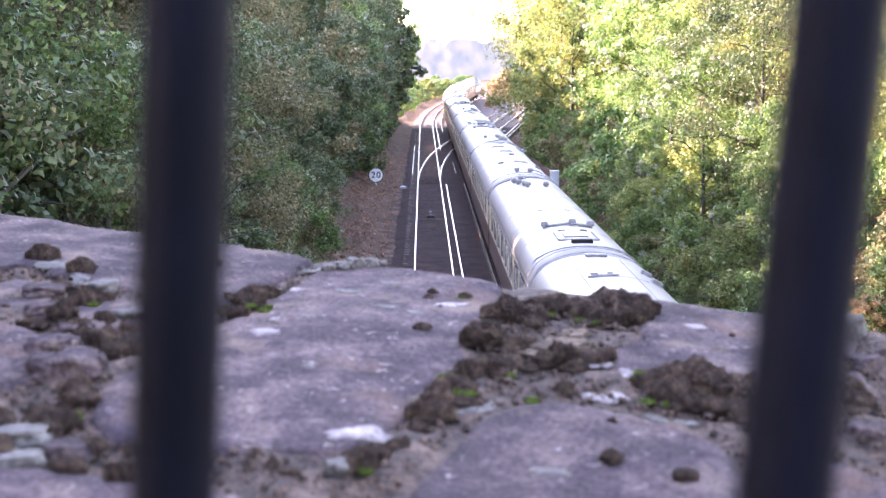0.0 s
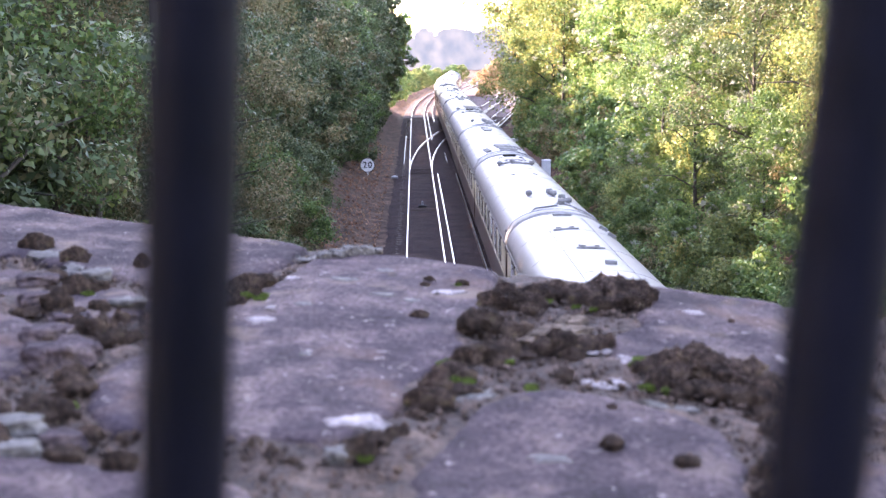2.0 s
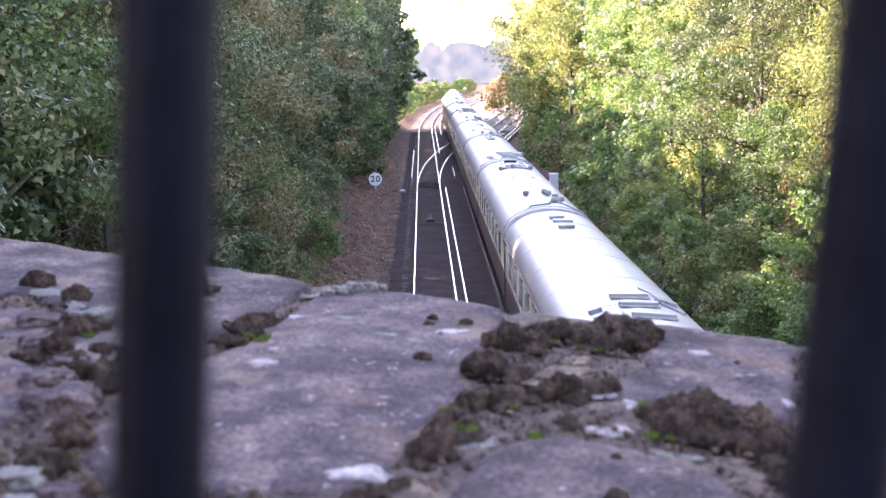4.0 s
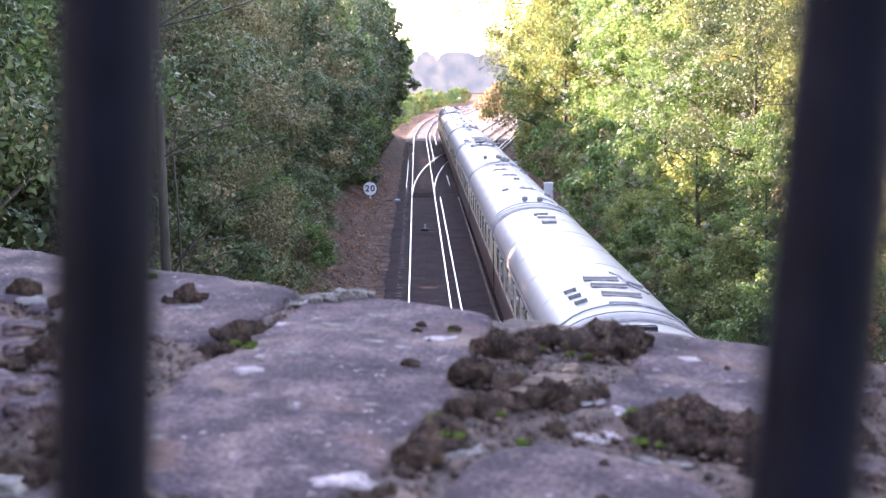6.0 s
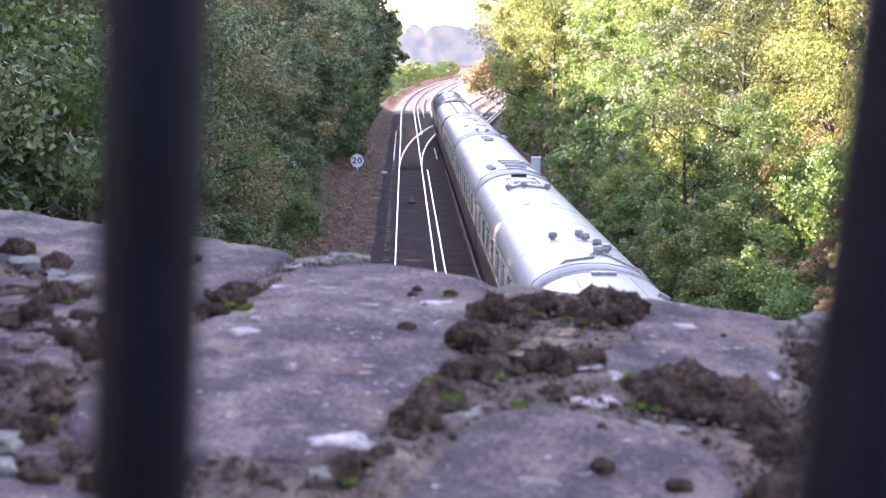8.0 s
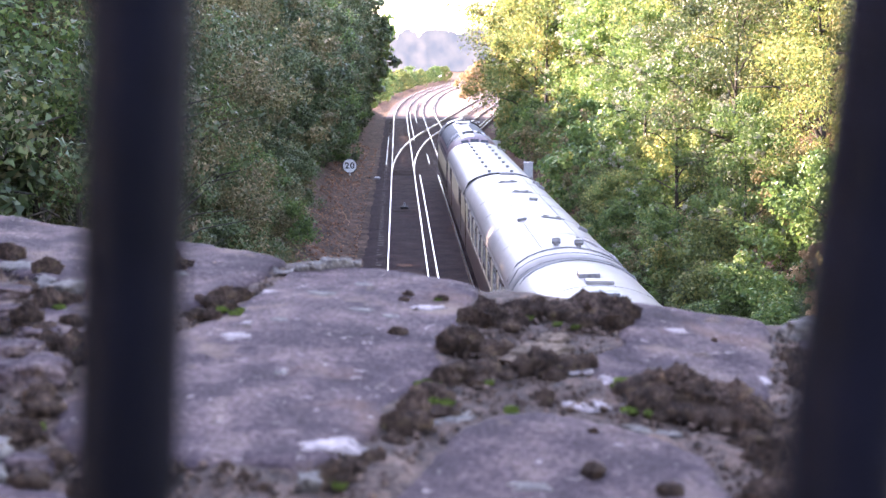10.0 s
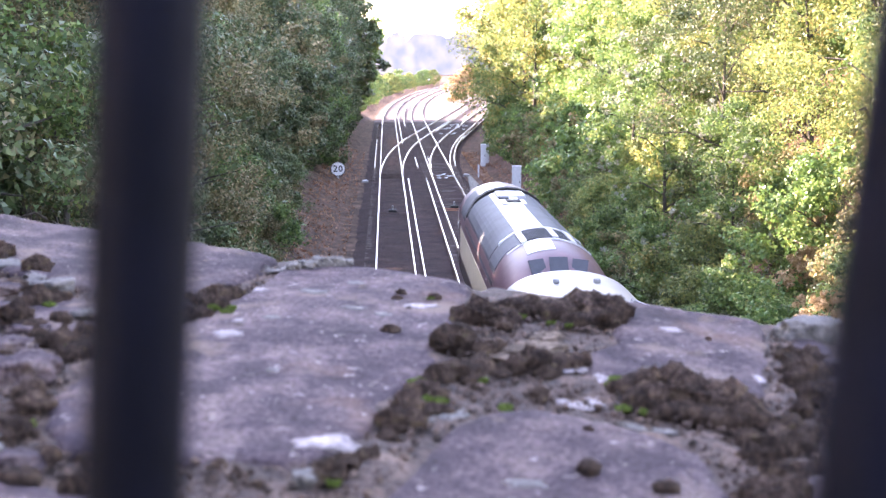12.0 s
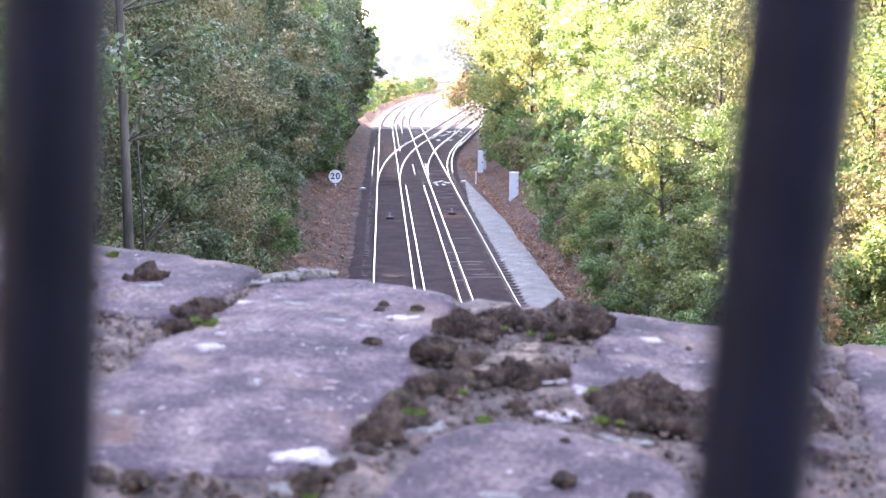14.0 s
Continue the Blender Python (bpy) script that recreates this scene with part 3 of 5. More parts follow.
def mosses():
    forms = [blob("moss_clump", s * 5.3 + 1) for s in range(6)]
    for f in forms:
        f.materials.append(M["moss"])
    # cushions along the joints: centre x, y, radius
    spots = [(.190, 1.400, .026), (.206, 1.392, .022), (.168, 1.388, .022), (.220, 1.372, .017), (.205, 1.362, .020), (.180, 1.352, .017), (.212, 1.345, .014), (.150, 1.398, .018), (.118, 1.392, .018), (.134, 1.402, .014), (.100, 1.372, .017), (.078, 1.352, .022), (.062, 1.362, .014), (.096, 1.338, .014), (.112, 1.352, .011),
             (.052, 1.262, .021), (.074, 1.250, .019), (.036, 1.246, .013), (.048, 1.172, .020), (.066, 1.180, .016), (.030, 1.150, .012), (.014, 1.122, .013), (.026, 1.105, .010), (.002, 1.072, .014), (.018, 1.068, .013), (-.010, 1.034, .012), (.004, 1.040, .012), (-.016, 1.002, .008), (-.030, .955, .009), (-.055, .925, .016), (-.044, .938, .012),
             (.118, 1.198, .017), (.140, 1.205, .016), (.100, 1.190, .012), (.158, 1.205, .012), (.128, 1.178, .011), (.112, 1.112, .008),
             (.205, 1.150, .018), (.190, 1.140, .012), (.228, 1.138, .020), (.210, 1.112, .024), (.236, 1.104, .026), (.258, 1.094, .024), (.222, 1.080, .018), (.196, 1.098, .014), (.276, 1.080, .018), (.250, 1.064, .020), (.272, 1.046, .018), (.264, 1.018, .015), (.290, 1.030, .014), (.282, .990, .013), (.258, .985, .010), (.300, 1.005, .012),
             (-.268, 1.535, .015), (-.255, 1.55, .010), (-.192, 1.408, .014), (-.178, 1.420, .012), (-.205, 1.396, .012), (-.198, 1.372, .009), (-.212, 1.340, .011), (-.196, 1.334, .009), (-.184, 1.366, .008), (-.176, .928, .012), (-.20, .93, .010), (-.225, .935, .008),
             (.372, 1.262, .014), (.385, 1.246, .011), (.360, 1.210, .014), (.376, 1.196, .012), (.352, 1.176, .012), (.366, 1.150, .011), (.349, 1.124, .013), (.362, 1.096, .012), (.345, 1.070, .010), (.245, .885, .018), (.262, .900, .014), (.25, .925, .012), (.235, .868, .014),
             (-.48, 1.34, .016), (-.45, 1.32, .014), (-.364, 1.358, .014), (-.385, 1.345, .012), (-.345, 1.372, .010), (-.369, 1.292, .014), (-.392, 1.280, .012), (-.40, 1.50, .014), (-.457, 1.548, .016), (-.433, 1.145, .013), (-.310, 1.221, .014), (-.328, 1.228, .012), (-.292, 1.212, .010), (-.335, 1.150, .012), (-.31, 1.00, .017), (-.335, .975, .016), (-.355, .95, .016), (-.36, .92, .014), (-.32, .925, .013), (-.295, .972, .011), (-.66, 1.83, .018), (-.29, 1.04, .012), (-.375, 1.01, .014), (-.30, 1.06, .010),
             (-.302, 1.074, .012), (-.283, 1.031, .011), (-.287, .983, .013), (-.254, .939, .009), (-.259, .891, .012), (-.329, 1.218, .013), (-.292, 1.187, .014), (-.325, 1.287, .011), (-.322, 1.484, .010), (-.404, 1.425, .014), (-.286, 1.524, .008), (-.12, .917, .005), (-.103, .905, .005), (-.134, .935, .006), (-.22, .879, .010), (-.345, 1.265, .010), (-.30, 1.262, .009), (-.275, 1.205, .008),
             (.365, 1.244, .013), (.364, 1.191, .013), (.364, 1.141, .014), (.387, 1.228, .010), (.364, 1.096, .012), (.321, 1.036, .013), (.261, .981, .011), (.268, .947, .013), (.31, 1.06, .013), (.33, 1.09, .010), (.29, .955, .012)]
    for i, (x, y, r) in enumerate(spots):
        o = new("moss_clump", forms[i % 6])
        k = r * 1.02
        o.matrix_basis = Matrix.Translation((x, y, surface_z(x, y) - k * 0.06)) @ Matrix.Rotation(i * 1.9, 4, "Z") @ Matrix.Diagonal((k * 1.12, k * 0.98, k * (1.45 + 0.40 * math.sin(i * 2.3)), 1))
        tagged(o, "dry dark brown moss cushion on the coping", "moss", "moss on the parapet")
    # crumbs round the cushions
    crumbs = [blob("moss_crumb", 90 + q * 4.1, 0.45, 2, 2, 260) for q in range(4)]
    for f in crumbs:
        f.materials.append(M["moss"])
    rnd = random.Random(8)
    for x, y, r in spots:
        for _ in range(2):
            a, d, k = rnd.uniform(0, 6.28), r * rnd.uniform(0.9, 1.35), r * rnd.uniform(0.28, 0.5)
            px, py = x + math.cos(a) * d, y + math.sin(a) * d
            o = new("moss_crumb", rnd.choice(crumbs))
            o.matrix_basis = Matrix.Translation((px, py, surface_z(px, py) - k * 0.05)) @ Matrix.Rotation(a, 4, "Z") @ Matrix.Diagonal((k * 1.2, k, k * 1.1, 1))
            tagged(o, "small crumb of dry brown moss on the coping", "moss", "moss crumbs on the parapet")
    # small isolated tufts on the flags
    for i, (x, y, r) in enumerate([(-.012, 1.285, .008), (.128, .935, .010), (.178, .905, .010), (.14, 1.02, .004), (.0, 1.45, .006), (.035, 1.435, .007), (-.005, 1.425, .005), (.30, 1.30, .004)]):
        o = new("moss_clump", forms[(i + 2) % 6])
        o.matrix_basis = Matrix.Translation((x, y, surface_z(x, y) - r * 0.05)) @ Matrix.Diagonal((r * 1.1, r, r * 1.25, 1))
        tagged(o, "small dark moss tuft on a coping flag", "moss", "moss on the parapet")
    greens = [blob("green_moss_tuft", 40 + s * 3.1, 0.4, 2, 7, 300) for s in range(3)]
    for f in greens:
        f.materials.append(M["moss_green"])
    for i, (x, y, r) in enumerate([(.186, 1.150, .011), (.192, 1.138, .009), (.184, 1.160, .007), (.118, 1.378, .008), (.126, 1.370, .006), (.012, 1.142, .009), (.020, 1.136, .007), (.028, 1.088, .008), (.018, 1.098, .007), (.066, 1.150, .007), (.080, 1.076, .008), (.180, 1.088, .008), (.196, 1.076, .007), (.168, 1.342, .006), (.132, 1.188, .006), (.150, 1.352, .006), (-.190, 1.350, .008), (-.176, 1.342, .007), (-.204, 1.352, .007), (-.170, 1.352, .006), (.253, .905, .008), (.35, 1.135, .006), (-.345, 1.125, .008), (-.30, .985, .009), (-.285, 1.005, .008), (-.302, 1.205, .007), (-.35, 1.345, .007), (-.052, .905, .006), (-.33, 1.66, .010), (.032, 1.430, .004)]):
        o = new("green_moss_tuft", greens[i % 3])
        o.matrix_basis = Matrix.Translation((x, y, surface_z(x, y) + 0.001)) @ Matrix.Rotation(i * 1.3, 4, "Z") @ Matrix.Diagonal((r, r * 0.9, r * 0.8, 1))
        tagged(o, "bright green moss tuft in a joint of the coping", "moss", "green moss on the parapet")
    # lichen: thin crusts
    for i, (x, y, rx, ry, kind) in enumerate([(-.166, 1.262, .014, .013, 0), (-.062, .978, .021, .015, 0), (.016, 1.397, .014, .009, 0), (.030, 1.400, .010, .007, 0), (.152, 1.196, .013, .010, 0), (.170, 1.166, .013, .010, 0), (.137, 1.100, .010, .012, 0), (.147, 1.090, .009, .008, 0), (.158, 1.103, .009, .011, 0), (.189, 1.106, .013, .007, 0), (.028, 1.056, .016, .010, 1), (.042, 1.068, .012, .010, 1), (.014, 1.046, .009, .008, 1), (-.113, 1.153, .006, .006, 1), (-.14, 1.55, .012, .012, 1),
                                            (-.02, 1.35, .010, .009, 1), (-.05, 1.37, .012, .008, 1), (-.094, 1.44, .018, .010, 1), (.27, 1.33, .010, .010, 0), (.318, 1.18, .005, .012, 0), (.375, 1.275, .010, .008, 0), (.395, 1.23, .008, .006, 0), (-.44, 1.52, .022, .018, 1), (-.40, 1.46, .016, .022, 1), (-.33, .96, .012, .012, 1), (-.30, .955, .014, .010, 1), (-.05, 1.49, .010, .008, 1), (.192, 1.036, .026, .008, 1), (-.215, 1.06, .006, .008, 1), (-.16, 1.31, .007, .007, 0), (-.13, 1.32, .010, .008, 1), (.08, .91, .014, .008, 1), (-.26, 1.50, .016, .010, 1), (-.15, 1.435, .008, .008, 0)]):
        b = bmesh.new()
        ring = []
        for k in range(40):
            a = k * math.pi / 20
            s = 1 + 0.6 * noise.noise(Vector((math.cos(a) * 2.6, math.sin(a) * 2.6, i * 2.3))) + 0.38 * noise.noise(Vector((math.cos(a) * 7, math.sin(a) * 7, i))) + 0.30 * noise.noise(Vector((math.cos(a) * 15, math.sin(a) * 15, i)))
            ring.append((math.cos(a) * s, math.sin(a) * s))
        rings = []
        for lv, up in ((1.0, -0.0012), (0.90, 0.0006), (0.55, 0.0011), (0.08, 0.0012)):
            rings.append([(x + rx * p * lv, y + ry * q * lv, max(surface_z(x + rx * p * lv, y + ry * q * lv), coping_z(x, y) - 0.004) + up) for p, q in ring])
        o = part("lichen_patch", loft(rings, caps=True), M["lichen_dull"] if kind else M["lichen"], smooth=True)
        tagged(o, "dull grey lichen crust on the coping" if kind else "white lichen crust on the coping", "lichen", "lichen on the parapet")


def loose_stones():
    """Lichened lump on the far edge of the coping, a wedge of tan mortar and broken stones in the joints."""
    def stone(x, y, sx, sy, sz, turn, seed, mat, label, lift=0.25):
        b = bmesh.new()
        bmesh.ops.create_icosphere(b, subdivisions=4, radius=1.0)
        for v in b.verts:
            n = v.co.normalized()
            q = Vector((max(-0.80, min(0.80, n.x)), max(-0.80, min(0.80, n.y)), max(-0.62, min(0.62, n.z)))) * 1.2
            f = 1 + 0.30 * noise.noise(n * 1.3 + Vector((seed, 0, 0))) + 0.16 * noise.noise(n * 4 + Vector((0, seed, 0))) + 0.07 * noise.noise(n * 11 + Vector((0, seed, 3)))
            v.co = Vector((q.x * f * sx, q.y * f * sy, q.z * f * sz))
        o = part("loose_stone", b, mat, smooth=True)
        o.matrix_basis = pose(x, y, surface_z(x, y) + sz * lift, 0, 0, turn)
        tagged(o, label, "stone", "loose stones in the coping joints")
    lump = "pale grey lichened lump of mortar on the coping edge"
    for x, y, sx, sy, sz, turn, seed in ((-.108, 1.560, .011, .009, .007, -18, 1), (-.092, 1.570, .012, .009, .009, 22, 2), (-.076, 1.578, .011, .008, .008, 30, 3), (-.122, 1.552, .008, .008, .005, 0, 4), (-.063, 1.588, .008, .007, .005, 10, 24)):
        stone(x, y, sx, sy, sz, turn, seed, M["lichen_dull"], lump, 0.35)
    tan = "flat wedge of tan crumbling mortar between the flags"
    for x, y, sx, sy, sz, turn, seed in ((.122, 1.256, .024, .032, .004, -32, 5), (.140, 1.300, .013, .020, .003, -20, 6), (.096, 1.226, .012, .016, .003, -40, 7)):
        stone(x, y, sx, sy, sz, turn, seed, M["tan_mortar"], tan, 0.3)
    rough = "broken weathered stone lodged in a joint"
    for x, y, sx, sy, sz, turn, seed in ((.410, 1.339, .030, .022, .017, 12, 8), (.400, 1.205, .018, .014, .010, 30, 9), (-.320, 1.128, .030, .024, .017, 16, 10), (-.345, 1.180, .022, .018, .010, 0, 11), (-.395, 1.318, .018, .014, .009, 10, 12), (-.312, .952, .022, .016, .010, 20, 13), (-.415, 1.400, .022, .018, .010, 5, 14), (-.300, 1.300, .016, .011, .007, 12, 30), (-.365, 1.430, .020, .013, .009, 8, 31), (-.270, .930, .016, .011, .008, -10, 32), (-.300, .905, .018, .012, .008, 15, 33), (.345, 1.02, .014, .012, .008, 0, 34), (-.073, .912, .009, .009, .007, 0, 15), (-.058, .945, .008, .008, .006, 0, 16), (-.345, 1.255, .018, .012, .008, 0, 17)):
        stone(x, y, sx, sy, sz, turn, seed, M["lichen_dull"] if seed in (8, 13, 15, 30, 31, 33) else M["stone"], rough)


def railing():
    r = thing("railing", "dark painted iron railing of slightly leaning round bars", "railing", "", "structure")
    for (x, y, lean) in ((-0.0532, 0.2241, 0.063), (0.0618, 0.2002, 0.0826)):
        part("bar", tube([(x + lean * s, y, 8.4 + s) for s in (-1.42, -0.9, -0.5, -0.25, 0.0, 0.25, 0.5)], 0.0086, 20), M["bar"], r, smooth=True)
    for z in (7.02, 8.86):
        part("rail", box(0.40, 0.012, 0.045, (0.0 + (z - 8.4) * 0.073, 0.212, z), 0.003, turn=Matrix.Rotation(radians(-11.7), 4, "Z")), M["bar"], r)


# ---- the train ----
COACH, VAN, LOCO = 20.0, 17.6, 18.9


def body_ring(half, floor, cant, y, inset=0.0):
    return [(-half + inset, y, floor), (half - inset, y, floor), (half, y, floor + 0.5), (half, y, 2.3), (half - 0.05, y, cant), (-half + 0.05, y, cant), (-half, y, 2.3), (-half, y, floor + 0.5)]


def roof_ring(y, half, cant, top, n=18, drop=0.0, squeeze=1.0):
    pts = []
    for k in range(n + 1):
        a = math.pi * k / n
        x = -math.cos(a)
        z = math.sin(a) ** 0.84
        pts.append((x * half * squeeze, y, cant + (top - cant) * z - drop))
    pts += [(half * squeeze - 0.03, y, cant - 0.03 - drop), (-half * squeeze + 0.03, y, cant - 0.03 - drop)]
    return pts


def wheelset(parent, y):
    b = bmesh.new()
    for x in (-0.755, 0.755):
        tube([(x - 0.06, 0, 0), (x + 0.06, 0, 0)], 0.46, 20, b)
    tube([(-0.75, 0, 0), (0.75, 0, 0)], 0.08, 8, b)
    o = part("wheelset", b, M["black"], parent)
    o.matrix_basis = pose(0, y, 0.46)
    return o


def bogie(parent, y):
    b = box(0.16, 2.9, 0.35, (-1.0, 0, 0.55), 0.02)
    box(0.16, 2.9, 0.35, (1.0, 0, 0.55), 0.02, b)
    box(2.0, 0.5, 0.3, (0, 0, 0.6), 0.02, b)
    o = part("bogie", b, M["black"], parent)
    o.matrix_basis = pose(0, y, 0)
    for d in (-1.25, 1.25):
        wheelset(o, d)


def roof_z(x, half, cant, top):
    a = math.acos(max(-1, min(1, -x / half)))
    return cant + (top - cant) * math.sin(a) ** 0.84


def hoop(y, half, cant, top, r, x0=-1.0, x1=1.0, lift=0.02):
    return tube([(half * s, y, roof_z(half * s, half, cant, top) + lift) for s in np.linspace(x0, x1, 17)], r, 6)


def vehicle_shell(v, length, roof_mat, top=3.84, cant=2.95, side="coach"):
    """Body, roof, ends, underframe and running gear common to coach and van. Origin at rail level, mid length."""
    L = length / 2 - 0.28
    lower = M["umber"]
    part("body", loft([body_ring(1.38, 1.05, cant, -L), body_ring(1.38, 1.05, cant, L)]), lower, v, "umber-painted coach body")
    for s in (-1, 1):
        b = box(0.012, 2 * L - 0.3, 0.80, (s * 1.383, 0, 2.38), 0.0)
        part("cream_panel", b, M["cream"], v, "cream upper side panel")
        part("waist_line", box(0.014, 2 * L - 0.3, 0.03, (s * 1.384, 0, 1.93)), M["cream"], v, "thin gilt line")
    ys = [-L - 0.02, -L + 0.05, -L + 0.35, 0, L - 0.35, L - 0.05, L + 0.02]
    dr = [0.20, 0.08, 0.0, 0.0, 0.0, 0.08, 0.20]
    part("roof", loft([roof_ring(y, 1.41, cant, top, drop=d) for y, d in zip(ys, dr)]), roof_mat, v, "silvery white curved roof", True)
    for s in (-1, 1):
        part("gutter", box(0.035, 2 * L, 0.045, (s * 1.40, 0, cant - 0.01), 0.008), M["roof"], v)
        part("end_wall", box(2.5, 0.06, 2.1, (0, s * (L + 0.03), 2.0), 0.02), M["umber"], v)
        part("gangway", box(1.1, 0.30, 2.25, (0, s * (L + 0.10), 2.25), 0.06), M["black"], v, "black corridor connection")
        for x in (-0.87, 0.87):
            part("buffer", tube([(x, s * (L + 0.02), 1.06), (x, s * (L + 0.20), 1.06)], 0.17, 14), M["black"], v)
        bogie(v, s * (L - 3.0))
    part("underframe", box(2.2, 2 * L - 0.4, 0.25, (0, 0, 0.95), 0.02), M["black"], v)
    for y in (-2.2, 1.4):
        part("equipment_box", box(2.2, 1.9, 0.45, (0, y, 0.62), 0.04), M["black"], v)


def windows(v, ys, w, h=0.72, z=2.42):
    first = None
    for s in (-1, 1):
        for y in ys:
            if first is None:
                first = part("window", box(0.02, w, h, (0, 0, 0), 0.0), M["glass"], v, "dark coach window")
                first.matrix_basis = pose(s * 1.386, y, z)
            else:
                tagged(again("window", first, pose(s * 1.386, y, z), v), "dark coach window")
    for s in (-1, 1):
        for y in ys:
            part("window_frame", box(0.03, 0.05, h + 0.12, (s * 1.387, y - w / 2 - 0.04, z)), M["umber"], v)


def vents(v, spots, size, half=1.41, cant=2.95, top=3.84, name="roof_vent"):
    first = None
    for x, y in spots:
        if first is None:
            b = box(size[0], size[1], size[2], (0, 0, 0), min(size) * 0.25)
            tube([(0, 0, -size[2]), (0, 0, 0)], size[0] * 0.28, 8, b)
            first = part(name, b, M["pipe"], v)
            first.matrix_basis = pose(x, y, roof_z(x, half, cant, top) + size[2] * 0.55)
        else:
            again(name, first, pose(x, y, roof_z(x, half, cant, top) + size[2] * 0.55), v)


def coach(style):
    v = thing("railway_coach", "umber and cream railway coach with silvery white roof", "railway coach", "train passing under the bridge")
    vehicle_shell(v, COACH, M["roof"])
    windows(v, [-7.2, -5.1, -3.0, -0.9, 1.2, 3.3, 5.4, 7.5], 1.15)
    args = (1.41, 2.95, 3.84)

    def on(x, lift=0.0):
        return roof_z(x, *args) + lift

    def pipe(run, r=0.028, name="roof_conduit"):
        part(name, tube([(x, y, on(x, r + 0.012)) for x, y in run], r, 6), M["pipe"], v)

    def slab(x, y, w, d, h, mat="roof", name="roof_cover"):
        part(name, box(w, d, h, (x, y, on(x, h * 0.35)), min(h * 0.3, 0.02), turn=Matrix.Rotation(math.atan2(on(x - 0.1) - on(x + 0.1), 0.2), 4, "Y")), M[mat], v)

    def knobs(spots, name="roof_vent"):
        """Stubby ventilators: a grey neck under a wider cap."""
        for x, y in spots:
            b = tube([(x, y, on(x, -0.02)), (x, y, on(x, 0.08))], 0.060, 10)
            tube([(x - 0.10, y, on(x, 0.105)), (x + 0.10, y, on(x, 0.105))], 0.068, 10, b)
            k = part(name, b, M["pipe"], v)
            part("cap", box(0.15, 0.11, 0.025, (x, y, on(x, 0.175)), 0.008), M["roof"], k, "pale cap")

    def arch(y, side=0):
        """Cable carried over the roof near its end, dipping to the gutters."""
        run = [(1.40 * t, y + 0.35 * (1 - abs(t)) ** 0.7) for t in np.linspace(-1 if side <= 0 else 0.1, 1 if side >= 0 else -0.1, 13)]
        pipe(run, 0.020)
    pipe([(1.40 * t, -9.62) for t in np.linspace(-1, 1, 15)], 0.012, "roof_hoop")
    pipe([(1.40 * t, 9.62) for t in np.linspace(-1, 1, 15)], 0.010, "roof_hoop")
    for y in (-6.3, -3.1, 0.1, 3.2, 6.3):
        part("roof_seam", hoop(y, *args, 0.007, lift=0.001), M["roof"], v)
    if style == 0:
        arch(9.0)
        arch(-9.2)
        slab(-0.05, 7.4, 0.42, 0.42, 0.10, "pipe")
        slab(0.05, 6.6, 0.55, 0.30, 0.08, "roof")
        slab(0.0, 5.2, 0.42, 0.36, 0.10, "pipe")
        for x, y, w in ((0.05, -5.6, 0.75), (0.10, -6.5, 0.75), (0.20, -7.6, 0.80)):
            slab(x, y, w, 0.14, 0.09)
            pipe([(x - w / 2, y - 0.2), (x + w / 2, y - 0.2)], 0.026)
        slab(0.72, -5.9, 0.40, 0.34, 0.10, "pipe")
        pipe([(0.4, -4.6), (0.55, -5.0), (0.62, -6.2), (0.95, -6.6)], 0.022)
        for x, y in ((-0.72, -6.6), (-0.70, -7.3), (-0.66, -8.0)):
            slab(x, y, 0.26, 0.18, 0.10, "pipe", "side_vent")
        pipe([(-0.2, -8.7), (0.3, -8.75), (0.9, -8.9), (1.36, -9.3)], 0.030)
    elif style == 1:
        slab(0.0, 8.6, 0.52, 0.22, 0.10, "black", "filler_slot")
        slab(0.02, 7.2, 0.60, 0.80, 0.04)
        for x0, y0, x1, y1 in ((-0.5, 6.5, -0.5, 8.0), (0.5, 6.5, 0.5, 8.0), (-0.5, 8.0, 0.5, 8.0), (-0.38, 6.4, -0.2, 6.4), (0.2, 6.4, 0.38, 6.4)):
            pipe([(x0, y0), (x1, y1)], 0.026, "roof_rail")
        pipe([(-0.62, 5.2), (-0.25, 5.36), (0.0, 5.2), (0.62, 5.2)], 0.042, "roof_rail")
        knobs([(-0.62, 5.15), (-0.12, 5.25), (0.62, 5.2)])
        arch(9.1)
        knobs([(-0.42, -5.9), (0.22, -5.7), (0.30, -6.2), (0.46, -7.0), (0.58, -7.7), (0.30, -8.3)])
        pipe([(0.30, -8.3), (0.10, -8.55), (0.12, -8.95), (-0.5, -9.15), (-1.38, -9.5)], 0.030)
        pipe([(0.35, -8.3), (0.58, -8.5), (0.66, -8.85), (1.1, -9.1), (1.38, -9.4)], 0.030)
        for x in (-0.4, 0.4):
            slab(x, 1.2, 0.16, 0.5, 0.03)
    else:
        slab(0.05, 9.1, 0.50, 0.16, 0.07, "pipe", "filler_slot")
        for x, y in ((-0.15, 6.6), (0.05, 3.4), (0.30, -3.0)):
            slab(x, y, 0.46, 0.24, 0.07)
            slab(x, y, 0.20, 0.62, 0.06)
            pipe([(x - 0.32, y - 0.3), (x + 0.32, y - 0.3)], 0.022)
        for x, y in ((0.95, 7.6), (1.02, 6.6), (-0.55, -3.4), (0.95, -4.4), (0.2, 1.0)):
            slab(x, y, 0.24, 0.20, 0.10, "pipe", "side_vent")
        pipe([(0.45, -7.0), (0.75, -7.4), (1.2, -8.0), (1.36, -8.6)], 0.028)
        for x in (-0.55, 0.55):
            pipe([(x, -9.0), (x, 0), (x, 8.9)], 0.008, "roof_seam")
        knobs([(-0.2, -8.3), (0.3, -8.5)])
        arch(-9.2)
    return v


